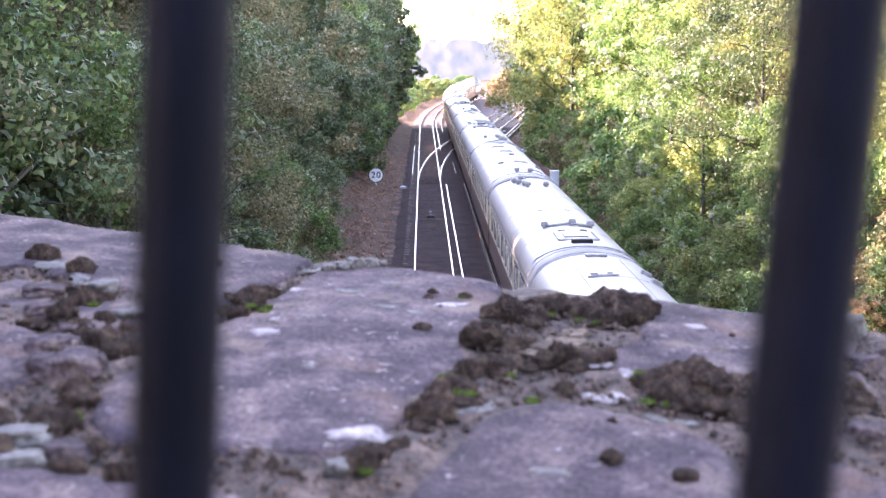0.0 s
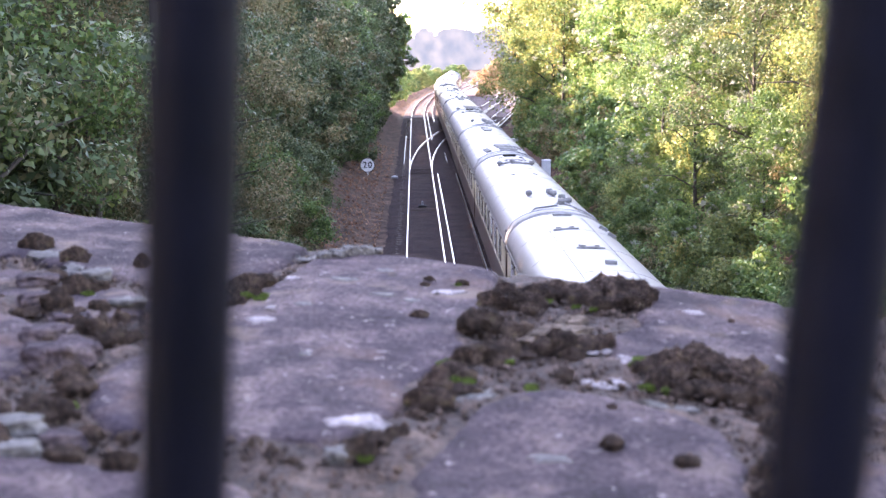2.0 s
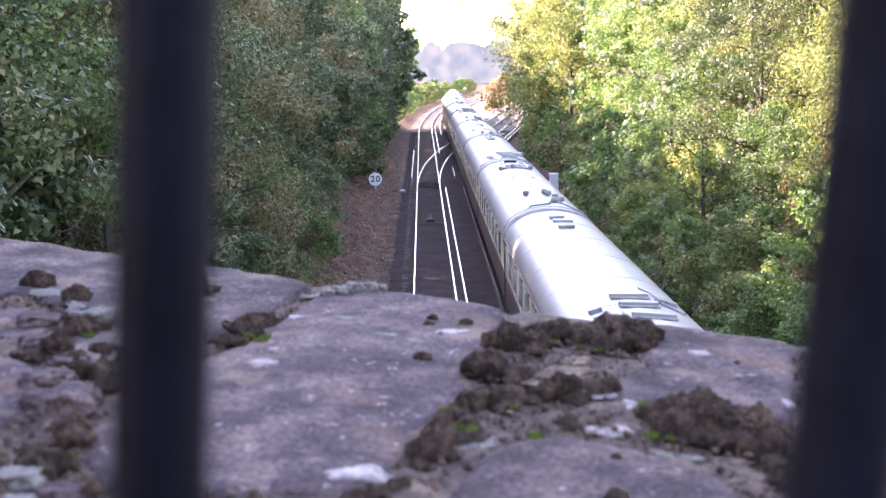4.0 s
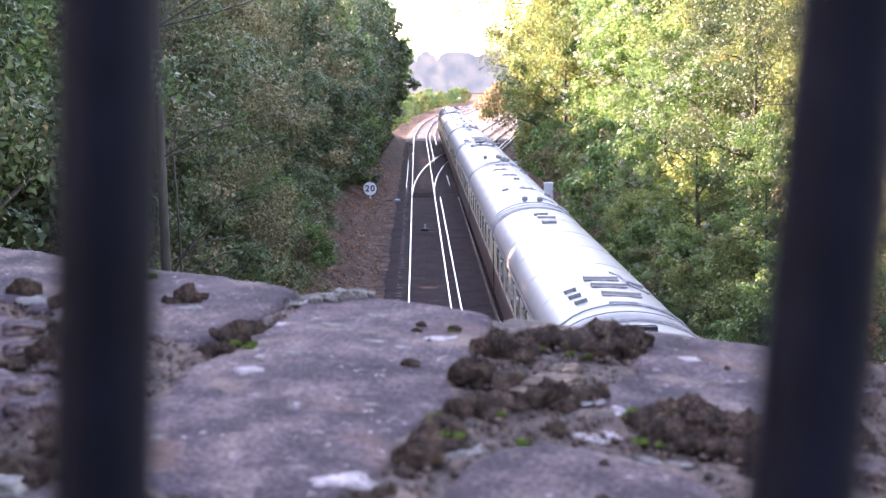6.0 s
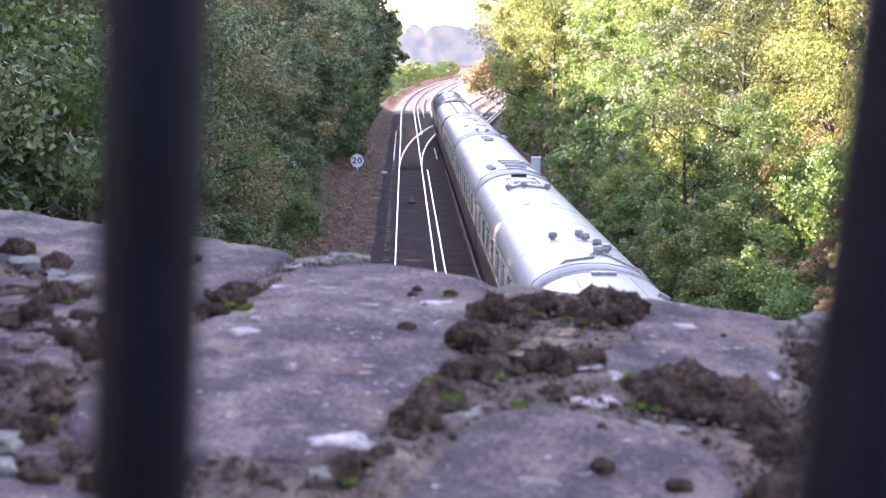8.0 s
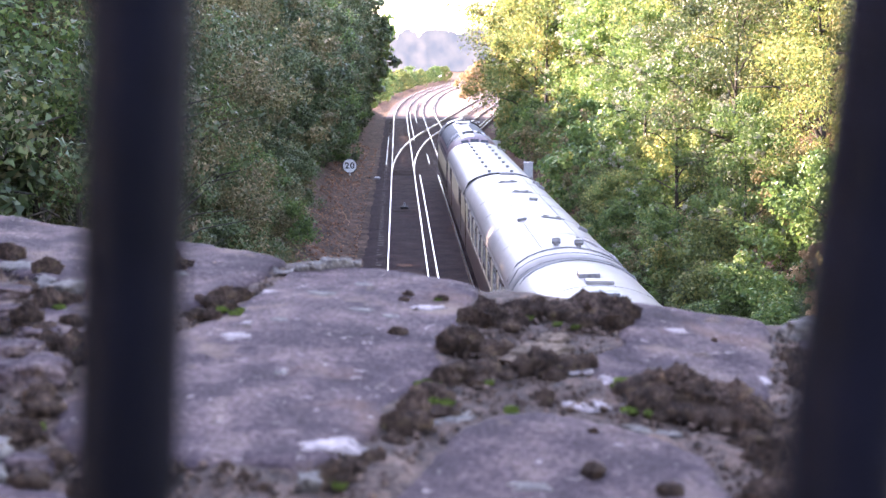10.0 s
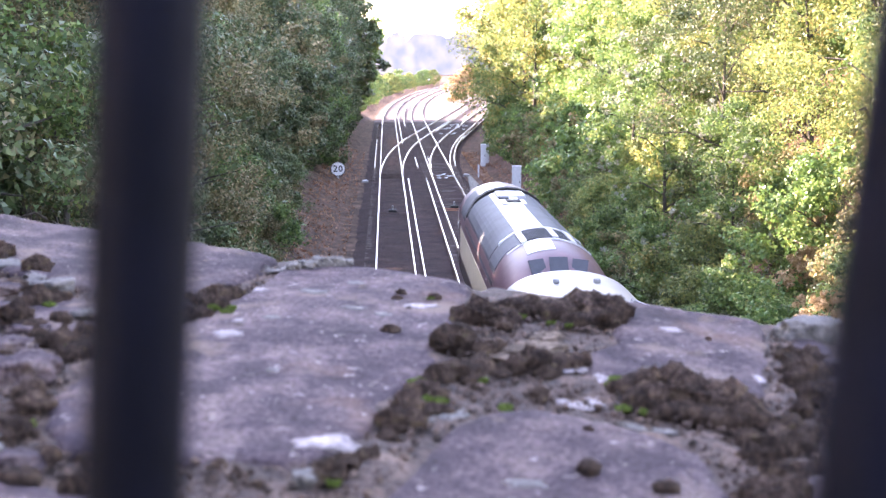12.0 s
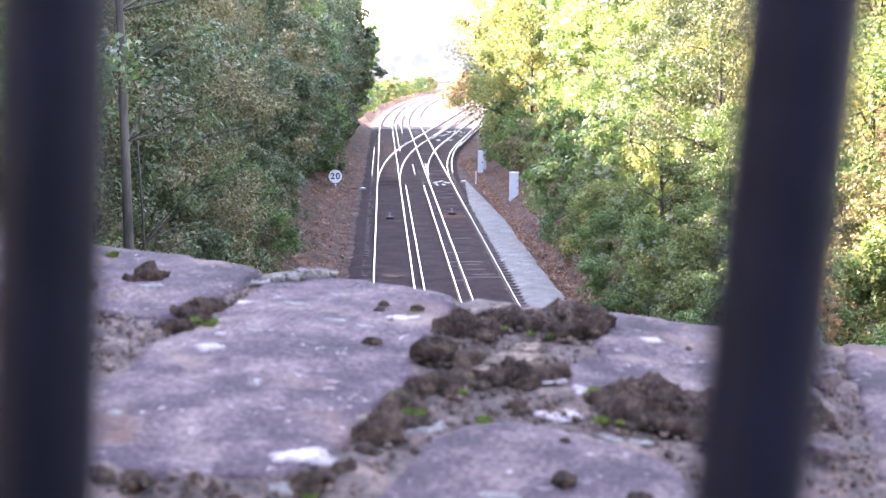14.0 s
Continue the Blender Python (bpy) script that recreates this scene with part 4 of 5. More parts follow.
def luggage_van():
    v = thing("luggage_van", "luggage van with plain white roof and rows of vents", "railway van", "train passing under the bridge")
    vehicle_shell(v, VAN, M["roof"], 3.74)
    vents(v, [(x, -7.4 + i * 2.02) for i in range(8) for x in (-0.42, 0.42)], (0.13, 0.15, 0.09), top=3.74)
    part("roof_hatch", box(0.42, 0.30, 0.06, (0.95, 4.6, roof_z(0.95, 1.41, 2.95, 3.84) + 0.02), 0.01, turn=Matrix.Rotation(radians(24), 4, "Y")), M["pipe"], v)
    part("roof_hoop", hoop(-8.35, 1.41, 2.95, 3.74, 0.05), M["black"], v)
    for s in (-1, 1):
        for y in (-4.5, 4.5):
            part("double_door", box(0.03, 1.9, 1.75, (s * 1.388, y, 2.0), 0.01), M["umber"], v)
            for d in (-0.5, 0.5):
                part("door_window", box(0.02, 0.5, 0.6, (s * 1.405, y + d, 2.5)), M["glass"], v)
    return v


def locomotive():
    """Diesel with a cab at each end; the near cab faces the van."""
    v = thing("diesel_locomotive", "maroon and cream diesel locomotive with grey roof panels", "locomotive", "train passing under the bridge")
    L = LOCO / 2 - 0.35
    H, C, T = 1.35, 2.62, 3.96

    def ring(y, half, cant, top, floor=1.0):
        pts = [(-half, y, floor), (half, y, floor)]
        for k in range(19):
            a = math.pi * k / 18
            pts.append((half * math.cos(a), y, cant + (top - cant) * math.sin(a) ** 0.85))
        return pts

    SHAPE = [(-L, 1.20, 2.45, 3.30), (-L + 0.25, 1.28, 2.52, 3.52), (-L + 0.75, 1.33, 2.58, 3.84), (-L + 2.2, H, C, T), (L - 2.2, H, C, T), (L - 0.75, 1.33, 2.58, 3.84), (L - 0.25, 1.28, 2.52, 3.52), (L, 1.20, 2.45, 3.30)]

    def crown(x, y):
        """Height of the rounded body at a spot."""
        for (ya, ha, ca, ta), (yb, hb, cb, tb) in zip(SHAPE, SHAPE[1:]):
            if y <= yb:
                f = (y - ya) / (yb - ya)
                half, cant, top = ha + (hb - ha) * f, ca + (cb - ca) * f, ta + (tb - ta) * f
                return cant + (top - cant) * math.sin(math.acos(max(-1, min(1, x / half)))) ** 0.85
        return C

    def skin(name, x0, x1, y0, y1, lift, mat, label=""):
        """A thin panel lying on the rounded roof."""
        xs = np.linspace(x0, x1, 9)
        rings = []
        for y in np.linspace(y0, y1, 6):
            rings.append([(x * 1.004, y, crown(x, y) + lift) for x in xs] + [(x * 0.99, y, crown(x, y) - 0.02) for x in xs[::-1]])
        part(name, loft(rings), mat, v, label)
    part("body", loft([ring(*r) for r in SHAPE]), M["maroon"], v, "maroon loco body", True)
    for s in (-1, 1):
        part("cream_side_panel", box(0.012, 2 * L - 4.4, 0.95, (s * 1.352, 0, 2.02)), M["cream"], v, "cream side panel")
        skin("roof_cheek", s * 1.345, s * 0.62, -L + 4.2, L - 4.95, 0.012, M["loco_grey"], "grey sloping roof panel")
        skin("roof_cheek", s * 1.345, s * 0.66, -L + 2.5, -L + 4.05, 0.012, M["loco_grey"], "grey sloping roof panel")
        skin("grille_frame", s * 0.66, s * 0.53, -L + 2.3, -L + 4.1, 0.06, M["loco_light"], "pale grille frame")
    skin("roof_panel", -0.60, 0.10, -L + 4.3, L - 4.95, 0.02, M["loco_light"], "pale roof panel")
    skin("roof_panel", 0.12, 0.60, -L + 4.3, L - 4.95, 0.016, M["loco_grey"], "grey roof panel")
    skin("roof_arch", -1.30, 1.30, L - 4.85, L - 4.40, 0.10, M["black"], "dark arched roof joint")
    skin("roof_rib", -1.35, 1.35, -L + 4.08, -L + 4.26, 0.05, M["loco_light"], "pale roof rib")
    skin("roof_rib", -1.0, 1.0, -L + 2.2, -L + 2.32, 0.03, M["loco_light"], "pale roof rib")
    skin("cooling_grille", -0.53, 0.53, -L + 2.4, -L + 4.05, 0.03, M["black"], "dark cooling grille")
    skin("grille_bar", 0.10, 0.24, -L + 2.4, -L + 4.05, 0.065, M["loco_light"], "pale bar along the grille")
    for i in range(8):
        skin("grille_slat", -0.50, 0.50, -L + 2.50 + i * 0.19, -L + 2.55 + i * 0.19, 0.045, M["loco_grey"])
    skin("cab_roof_plate", -0.62, 0.02, -L + 1.15, -L + 2.15, 0.02, M["loco_light"], "pale cab roof plate")
    part("exhaust_port", box(0.42, 0.62, 0.08, (-0.12, 1.0, T + 0.02), 0.02), M["black"], v)
    part("hatch", box(0.70, 1.1, 0.05, (-0.12, 1.0, T + 0.005), 0.02), M["loco_light"], v)
    part("silencer_hump", box(0.85, 1.3, 0.14, (-0.05, 3.0, T), 0.06), M["loco_light"], v)
    part("exhaust_port", box(0.3, 0.4, 0.08, (-0.32, 2.0, T + 0.02), 0.02), M["loco_grey"], v)
    skin("roof_cheek", -1.33, -0.86, L - 4.3, L - 2.3, 0.012, M["loco_grey"], "grey sloping roof panel")
    skin("roof_plate", -0.80, 0.0, L - 4.2, L - 1.7, 0.02, M["loco_light"], "pale roof plate")
    for s in (-1, 1):
        slope = Matrix.Rotation(radians(s * 50), 4, "X")
        for x, w in ((-0.47, 0.36), (0.0, 0.42), (0.47, 0.36)):
            part("windscreen", box(w, 0.05, 0.46, (x, s * (L - 0.42), 3.63 - abs(x) * 0.12), 0.01, turn=slope @ Matrix.Rotation(radians(x * 22), 4, "Y")), M["glass"], v, "dark cab windscreen pane")
        for x in (-0.87, 0.87):
            part("buffer", tube([(x, s * (L - 0.1), 1.06), (x, s * (L + 0.33), 1.06)], 0.2, 14), M["black"], v)
        part("buffer_beam", box(2.5, 0.2, 0.45, (0, s * (L + 0.02), 1.05), 0.03), M["maroon"], v)
        for x in (-1, 1):
            part("cab_door", box(0.03, 0.6, 1.5, (x * 1.35, s * (L - 2.0), 1.9), 0.01), M["maroon"], v)
            part("cab_window", box(0.03, 0.7, 0.45, (x * 1.345, s * (L - 1.2), 2.36)), M["glass"], v)
        bogie(v, s * (L - 4.0))
    part("fuel_tank", box(2.3, 4.2, 0.6, (0, 0, 0.7), 0.08), M["black"], v)
    return v


# distance of the van's nearer end from the bridge, by time
VAN_END = [(0, 231.4), (0.5, 223.0), (1, 214.4), (1.5, 205.7), (2, 196.9), (2.5, 188.1), (3, 179.2), (3.5, 170.3), (4, 161.2), (4.5, 152.1), (5, 142.9), (5.5, 133.7), (6, 124.5), (6.5, 115.2), (7, 105.9), (7.5, 96.6), (8, 87.2), (8.5, 77.8), (9, 68.3), (9.5, 58.8), (10, 49.3), (10.5, 39.8), (11, 30.2), (11.5, 20.8), (12, 11.5), (12.5, 1.9), (13, -7.7), (13.5, -17.2), (14, -26.6)]
TRAIN = []


def build_train():
    lo = locomotive()
    TRAIN.append((lo, VAN + LOCO / 2, 0))
    TRAIN.append((luggage_van(), VAN / 2, 0))
    styles = [coach(0), coach(1), coach(2)]
    used = set()
    for k in range(11):
        s = (2, 0, 1, 2, 0, 1, 0, 1, 2, 1, 2)[k]
        if s in used:
            v = copy_thing(styles[s], pose(0, 0, 0))
        else:
            v = styles[s]
            used.add(s)
        TRAIN.append((v, -COACH * (k + 0.5), 180 if k == 9 else 0))


def motions():
    for v, off, about in TRAIN:
        rows = []
        for t, y0 in VAN_END:
            y = y0 + off
            slope = (curve(y + 5) - curve(y - 5)) / 10
            rows.append((t, pose(RIGHT + curve(y), y, 0, 0, 0, about - math.degrees(math.atan(slope)))))
        walk(v, rows)


# ---- trees and bushes ----
def leaf_cloud(name, clumps, per, leaf, spread, seed):
    """Many small pointed leaves round clump centres; clumps: (centre, radius)."""
    rng = np.random.default_rng(seed)
    cen, rad, out = [], [], []
    for c, r in clumps:
        cen.append(c)
        rad.append(r)
    cen, rad = np.array(cen), np.array(rad)
    n = len(cen) * per
    idx = np.repeat(np.arange(len(cen)), per)
    d = rng.normal(size=(n, 3))
    d /= np.linalg.norm(d, axis=1)[:, None]
    rr = rng.random(n) ** 0.45
    p = cen[idx] + d * (rad[idx] * rr)[:, None] * np.array([1, 1, spread])
    nor = d * 0.8 + rng.normal(size=(n, 3)) * 0.65 + np.array([0, 0, 0.35])
    nor /= np.linalg.norm(nor, axis=1)[:, None]
    a = np.cross(nor, rng.normal(size=(n, 3)))
    a /= np.linalg.norm(a, axis=1)[:, None]
    b = np.cross(nor, a)
    s = leaf * (0.6 + 0.8 * rng.random(n))[:, None]
    s *= 1.22
    v = np.stack([p - a * s * 0.5 + b * s * 0.25, p + a * s * 0.55, p - a * s * 0.25 - b * s * 0.42], axis=1).reshape(-1, 3)
    me = bpy.data.meshes.new(name)
    me.vertices.add(3 * n)
    me.vertices.foreach_set("co", v.astype(np.float32).ravel())
    me.loops.add(3 * n)
    me.loops.foreach_set("vertex_index", np.arange(3 * n, dtype=np.int32))
    me.polygons.add(n)
    me.polygons.foreach_set("loop_start", np.arange(0, 3 * n, 3, dtype=np.int32))
    me.update()
    return me


def tree(height, width, seed, mat, leaf, clumps, per, label, name="tree", low=0.15, seeds=False):
    """Tapered trunk with limbs and a crown of leaf clumps with gaps. Built at the origin."""
    rnd = random.Random(seed)
    v = thing(name, label, "tree" if name == "tree" else "bush", "trees of the cutting" if name == "tree" else "bushes on the banks")
    b = bmesh.new()
    lean = (rnd.uniform(-0.05, 0.05) * height, rnd.uniform(-0.05, 0.05) * height)
    trunk = [(lean[0] * (s ** 2), lean[1] * (s ** 2), -0.6 + height * 0.86 * s) for s in (0, 0.15, 0.35, 0.6, 0.8, 1)]
    r0 = height * 0.011 + 0.02
    tube(trunk, [r0 * k for k in (1.25, 1.0, 0.8, 0.55, 0.3, 0.1)], 8, b)
    tips = []
    for i in range(12):
        s = low + (0.92 - low) * (i + 0.5) / 12
        a = i * 2.4 + rnd.uniform(-0.4, 0.4)
        z = -0.6 + height * 0.86 * s
        reach = width * (0.55 + 0.35 * rnd.random()) * (1 - 0.55 * max(0, s - 0.45) / 0.55)
        p0 = Vector((lean[0] * s * s, lean[1] * s * s, z))
        p2 = p0 + Vector((math.cos(a) * reach, math.sin(a) * reach, height * 0.10 * (0.4 + rnd.random())))
        p1 = p0.lerp(p2, 0.5) + Vector((0, 0, height * 0.03))
        tube([p0, p1, p2], [r0 * 0.42 * (1.1 - s * 0.7), r0 * 0.25, r0 * 0.06], 5, b)
        tips += [p1, p2]
    part("trunk", b, M["bark"], v)
    # boughs over the crown's outline, each a heap of leaf clumps, and a looser filling between them
    cl = []
    boughs = max(8, clumps // 9)
    for i in range(boughs):
        z = ((i + rnd.random()) / boughs) ** 0.9
        prof = math.sin(math.pi * min(1, 0.16 + 0.84 * z)) ** 0.55
        a = i * 2.4 + rnd.uniform(-0.7, 0.7)
        k = width * prof * rnd.uniform(0.50, 0.88)
        bough = Vector((lean[0] * z * z + math.cos(a) * k, lean[1] * z * z + math.sin(a) * k, height * (low * 0.55 + (0.97 - low * 0.55) * z)))
        size = width * rnd.uniform(0.26, 0.44)
        for _ in range(6):
            d = (Vector((rnd.gauss(0, 1), rnd.gauss(0, 1), rnd.gauss(0.2, 0.8))).normalized() + Vector((math.cos(a), math.sin(a), 0.1)) * 0.35) * size * rnd.uniform(0.3, 0.9)
            cl.append((tuple(bough + d), size * (0.34 + 0.36 * rnd.random() ** 1.5)))
    for i in range(clumps // 2):
        z = rnd.random() ** 0.85
        prof = math.sin(math.pi * min(1, 0.16 + 0.84 * z)) ** 0.55
        a = rnd.uniform(0, 2 * math.pi)
        k = width * prof * rnd.uniform(0.06, 0.85)
        cl.append(((lean[0] * z * z + math.cos(a) * k, lean[1] * z * z + math.sin(a) * k, height * (low * 0.55 + (1 - low * 0.55) * z)), width * rnd.uniform(0.15, 0.28)))
    part("crown", leaf_cloud("crown", cl, per, leaf, 0.8, seed), mat, v)
    if seeds:
        sc = []
        for i in range(seeds):
            c, r = cl[6 * rnd.randrange(boughs) + rnd.randrange(6)]
            for _ in range(4):
                sc.append(((c[0] * 1.10 + rnd.gauss(0, r * 0.6), c[1] * 1.10 + rnd.gauss(0, r * 0.6), c[2] + rnd.gauss(0, r * 0.7)), r * rnd.uniform(0.2, 0.42)))
        part("seed_fluff", leaf_cloud("seed_fluff", sc, 60, leaf * 0.5, 0.7, seed + 7), M["seed"], v, "fluffy grey seed heads of a climber")["kind"] = "stuff"
    return v


def forest():
    rnd = random.Random(5)
    dk, gr, ye, br = "tall dark green tree in the shade of the cutting", "green tree on the cutting bank", "yellowing autumn tree on the cutting bank", "tree with browning autumn leaves"
    bd, bg, bb, by = "dark green bush at the foot of the bank", "green bush on the bank with climbers", "straggly bush with brown autumn leaves", "yellow-green bush on the bank"
    # forms: near (small leaves), mid, and far or hidden behind others
    T = {
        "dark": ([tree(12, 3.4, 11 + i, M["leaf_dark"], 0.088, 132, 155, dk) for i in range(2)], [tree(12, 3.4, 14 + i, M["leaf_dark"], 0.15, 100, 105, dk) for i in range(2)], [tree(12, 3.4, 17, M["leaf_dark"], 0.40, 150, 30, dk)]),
        "green": ([tree(11, 3.4, 21 + i, M["leaf_green"], 0.088, 132, 155, gr, seeds=34 if i else 14) for i in range(2)], [tree(11, 3.4, 24 + i, M["leaf_green"], 0.15, 100, 105, gr, seeds=30 if i else 14) for i in range(2)], [tree(11, 3.4, 27, M["leaf_green"], 0.40, 150, 30, gr)]),
        "yellow": ([tree(11, 3.6, 31, M["leaf_yellow"], 0.088, 132, 155, ye)], [tree(11, 3.6, 34 + i, M["leaf_yellow"], 0.15, 100, 105, ye) for i in range(2)], [tree(11, 3.6, 37, M["leaf_yellow"], 0.40, 150, 30, ye)]),
        "brown": ([tree(10, 3.1, 41, M["leaf_brown"], 0.085, 120, 140, br)], [tree(10, 3.1, 44, M["leaf_brown"], 0.14, 95, 105, br)], [tree(10, 3.1, 47, M["leaf_brown"], 0.40, 140, 34, br)]),
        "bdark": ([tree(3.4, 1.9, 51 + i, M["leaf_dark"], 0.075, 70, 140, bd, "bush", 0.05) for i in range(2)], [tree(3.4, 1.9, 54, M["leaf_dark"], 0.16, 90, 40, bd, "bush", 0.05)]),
        "bgreen": ([tree(3.4, 1.9, 61 + i, M["leaf_green"], 0.075, 70, 140, bg, "bush", 0.05, seeds=3 if i else 0) for i in range(3)], [tree(3.4, 1.9, 64, M["leaf_green"], 0.16, 90, 40, bg, "bush", 0.05)]),
        "bbrown": ([tree(3.0, 1.8, 71 + i, M["leaf_brown"], 0.07, 100, 110, bb, "bush", 0.05) for i in range(2)], [tree(3.0, 1.8, 74, M["leaf_brown"], 0.15, 80, 40, bb, "bush", 0.05)]),
        "byellow": ([tree(3.2, 1.9, 81, M["leaf_yellow"], 0.075, 70, 140, by, "bush", 0.05)], [tree(3.2, 1.9, 84, M["leaf_yellow"], 0.16, 90, 40, by, "bush", 0.05)]),
        "seedy": ([tree(8.5, 2.6, 95, M["leaf_green"], 0.085, 110, 130, "green tree hung with a grey-seeded climber", seeds=45, low=0.05)],),
        "borange": ([tree(2.6, 1.3, 91, M["leaf_orange"], 0.12, 60, 60, "small bush with orange autumn leaves", "bush", 0.05)],),
    }
    used = {}

    def put(kind, x, y, k=1.0, level=None, sink=0.0):
        if level is None:
            level = 0 if y < 58 else 1 if y < 150 else 2
        forms = T[kind][min(level, len(T[kind]) - 1)]
        f = forms[rnd.randrange(len(forms))]
        m = Matrix.Translation((x, y, terrain(x, y) - sink)) @ Matrix.Rotation(rnd.uniform(0, 6.28), 4, "Z") @ Matrix.Scale(k, 4)
        if f.name in used:
            copy_thing(f, m @ Matrix.Scale(1 / f.scale[0], 4))
        else:
            used[f.name] = 1
            f.matrix_basis = m
    # left bank: shaded wall of trees with bushes at its foot
    y = 7.0
    while y < 168:
        by_bridge = y < 14
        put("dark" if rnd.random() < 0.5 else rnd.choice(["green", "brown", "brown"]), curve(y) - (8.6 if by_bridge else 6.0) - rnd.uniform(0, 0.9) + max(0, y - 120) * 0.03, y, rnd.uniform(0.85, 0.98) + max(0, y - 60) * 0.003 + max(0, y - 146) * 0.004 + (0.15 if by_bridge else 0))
        # rear rows, mostly hidden, added to keep sun off track and train
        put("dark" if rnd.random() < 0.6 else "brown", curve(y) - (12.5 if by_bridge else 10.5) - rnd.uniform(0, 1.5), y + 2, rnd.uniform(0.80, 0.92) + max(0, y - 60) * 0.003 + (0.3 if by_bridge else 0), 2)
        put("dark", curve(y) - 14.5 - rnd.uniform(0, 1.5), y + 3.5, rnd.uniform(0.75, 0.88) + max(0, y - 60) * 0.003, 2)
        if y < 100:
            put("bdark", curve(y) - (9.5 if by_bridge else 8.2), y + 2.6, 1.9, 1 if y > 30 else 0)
        y += 4.6
    y = 21.0
    while y < 172:
        near = 1.0 if 58 < y < 85 else -0.6 if 88 < y < 150 else 0.0
        put(rnd.choice(["bdark", "bdark", "bbrown", "bgreen"]), curve(y) - 4.4 - rnd.uniform(0, 0.7) - near * 0.7, y, rnd.uniform(0.75, 1.1) - near * 0.1)
        y += 3.2 if y < 90 else 6.0
    y = 174
    while y < 330:
        put(rnd.choice(["byellow", "bgreen", "bgreen"]), curve(y) - 3.4 - rnd.uniform(0, 0.8), y, rnd.uniform(0.6, 1.0), 1)
        y += 7
    for y in (196, 210, 226, 243, 260, 280):
        put(rnd.choice(["byellow", "bgreen", "bbrown"]), curve(y) - 5.0, y, 1.1)
    # right bank: sunlit bushes low down, yellowing trees above
    y = 14.0
    while y < 250:
        w = (7.8 if y < 57 else 8.3 if y < 67 else 9.4 if y < 82 else 9.0) + curve(y) + max(0, branch(y) - curve(y))
        put(rnd.choice(["bgreen", "bbrown", "byellow", "bgreen"]), w + rnd.uniform(0, 0.8), y, rnd.uniform(0.8, 1.2))
        if y < 120:
            put(rnd.choice(["bgreen", "bbrown", "byellow", "bgreen"]), w + 2.6 + rnd.uniform(0, 1), y + 1.5, rnd.uniform(0.9, 1.3))
        y += 3.2 if y < 90 else 6.0
    y = 8.0
    while y < 260:
        w = 13.4 + curve(y) + max(0, branch(y) - curve(y))
        put(rnd.choice(["green", "yellow", "green", "green", "green", "yellow"]), w + rnd.uniform(-0.8, 0.8), y, rnd.uniform(0.85, 1.1))
        if 15 < y < 160:
            put(rnd.choice(["green", "yellow"]), w + 5, y + 3, rnd.uniform(1.0, 1.2), 2)
        y += 5.5 if y < 130 else 9.0
    # sprawling trees that lean over the line where it bends
    for x, y, k in ((12.4, 118, 1.7), (12.8, 130, 2.2), (14.0, 143, 2.4), (15.6, 158, 2.5)):
        put("yellow", x, y, k, 0)
    for x, y, k in ((10.6, 97, 1.10), (11.2, 110, 1.25), (12.4, 123, 1.25), (14.2, 137, 1.25), (16.0, 152, 1.3)):
        put("yellow", x, y, k, 1)
    # ivy-dark trees and climbers in seed among the sunlit ones
    for x, yy, k in ((10.9, 43.5, 0.80), (11.4, 52.0, 0.82)):
        put("dark", x, yy, k, 0)
    for x, yy, k in ((9.6, 46.0, 0.85), (9.4, 36.0, 0.70), (10.2, 56.0, 0.95)):
        put("seedy", x, yy, k, 0)
    # brown undergrowth on the shaded bank by the bridge
    put("brown", -5.7, 24.0, 0.8, 0)
    for x, yy, k in ((-4.6, 20.0, 1.1), (-5.0, 17.5, 1.2), (-4.4, 23.0, 0.9)):
        put("bbrown", x, yy, k, 0)
    # unseen trees added at the bridge ends and behind, to shade parapet and railing
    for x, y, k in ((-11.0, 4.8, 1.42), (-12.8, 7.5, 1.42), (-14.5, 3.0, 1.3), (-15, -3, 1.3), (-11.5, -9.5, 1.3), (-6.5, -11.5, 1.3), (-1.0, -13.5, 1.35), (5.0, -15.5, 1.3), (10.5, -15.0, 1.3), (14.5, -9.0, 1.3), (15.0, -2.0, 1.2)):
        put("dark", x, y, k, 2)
    # orange bush among the green, and bushes between the lines beyond the junction
    for x, yy, k in ((8.15, 24.5, 0.34), (8.3, 26.0, 0.24)):
        put("borange", x, yy, k, 0, -2.6)
    put("borange", 9.6, 30.5, 0.5, 0, -1.2)
    for i in range(11):
        put("bdark" if i % 3 else "bgreen", 7.9 + rnd.uniform(0, 0.7), 27 + 2.1 * i, rnd.uniform(0.42, 0.62))
    for x, yy, k in ((8.5, 19.0, 0.9), (9.3, 16.8, 0.9), (8.6, 22.0, 0.9), (9.5, 24.5, 1.0), (8.3, 26.5, 0.85), (8.2, 30.5, 0.85)):
        put("bgreen", x, yy, k)
    for x, yy, k in ((12.3, 237, 1.7), (14.6, 250, 2.1), (11.2, 226, 0.9), (17.5, 268, 2.2)):
        put("borange", x, yy, k)
    for levels in T.values():
        for forms in levels:
            for f in forms:
                if f.name not in used:
                    for o in (*f.children_recursive, f):
                        bpy.data.objects.remove(o)


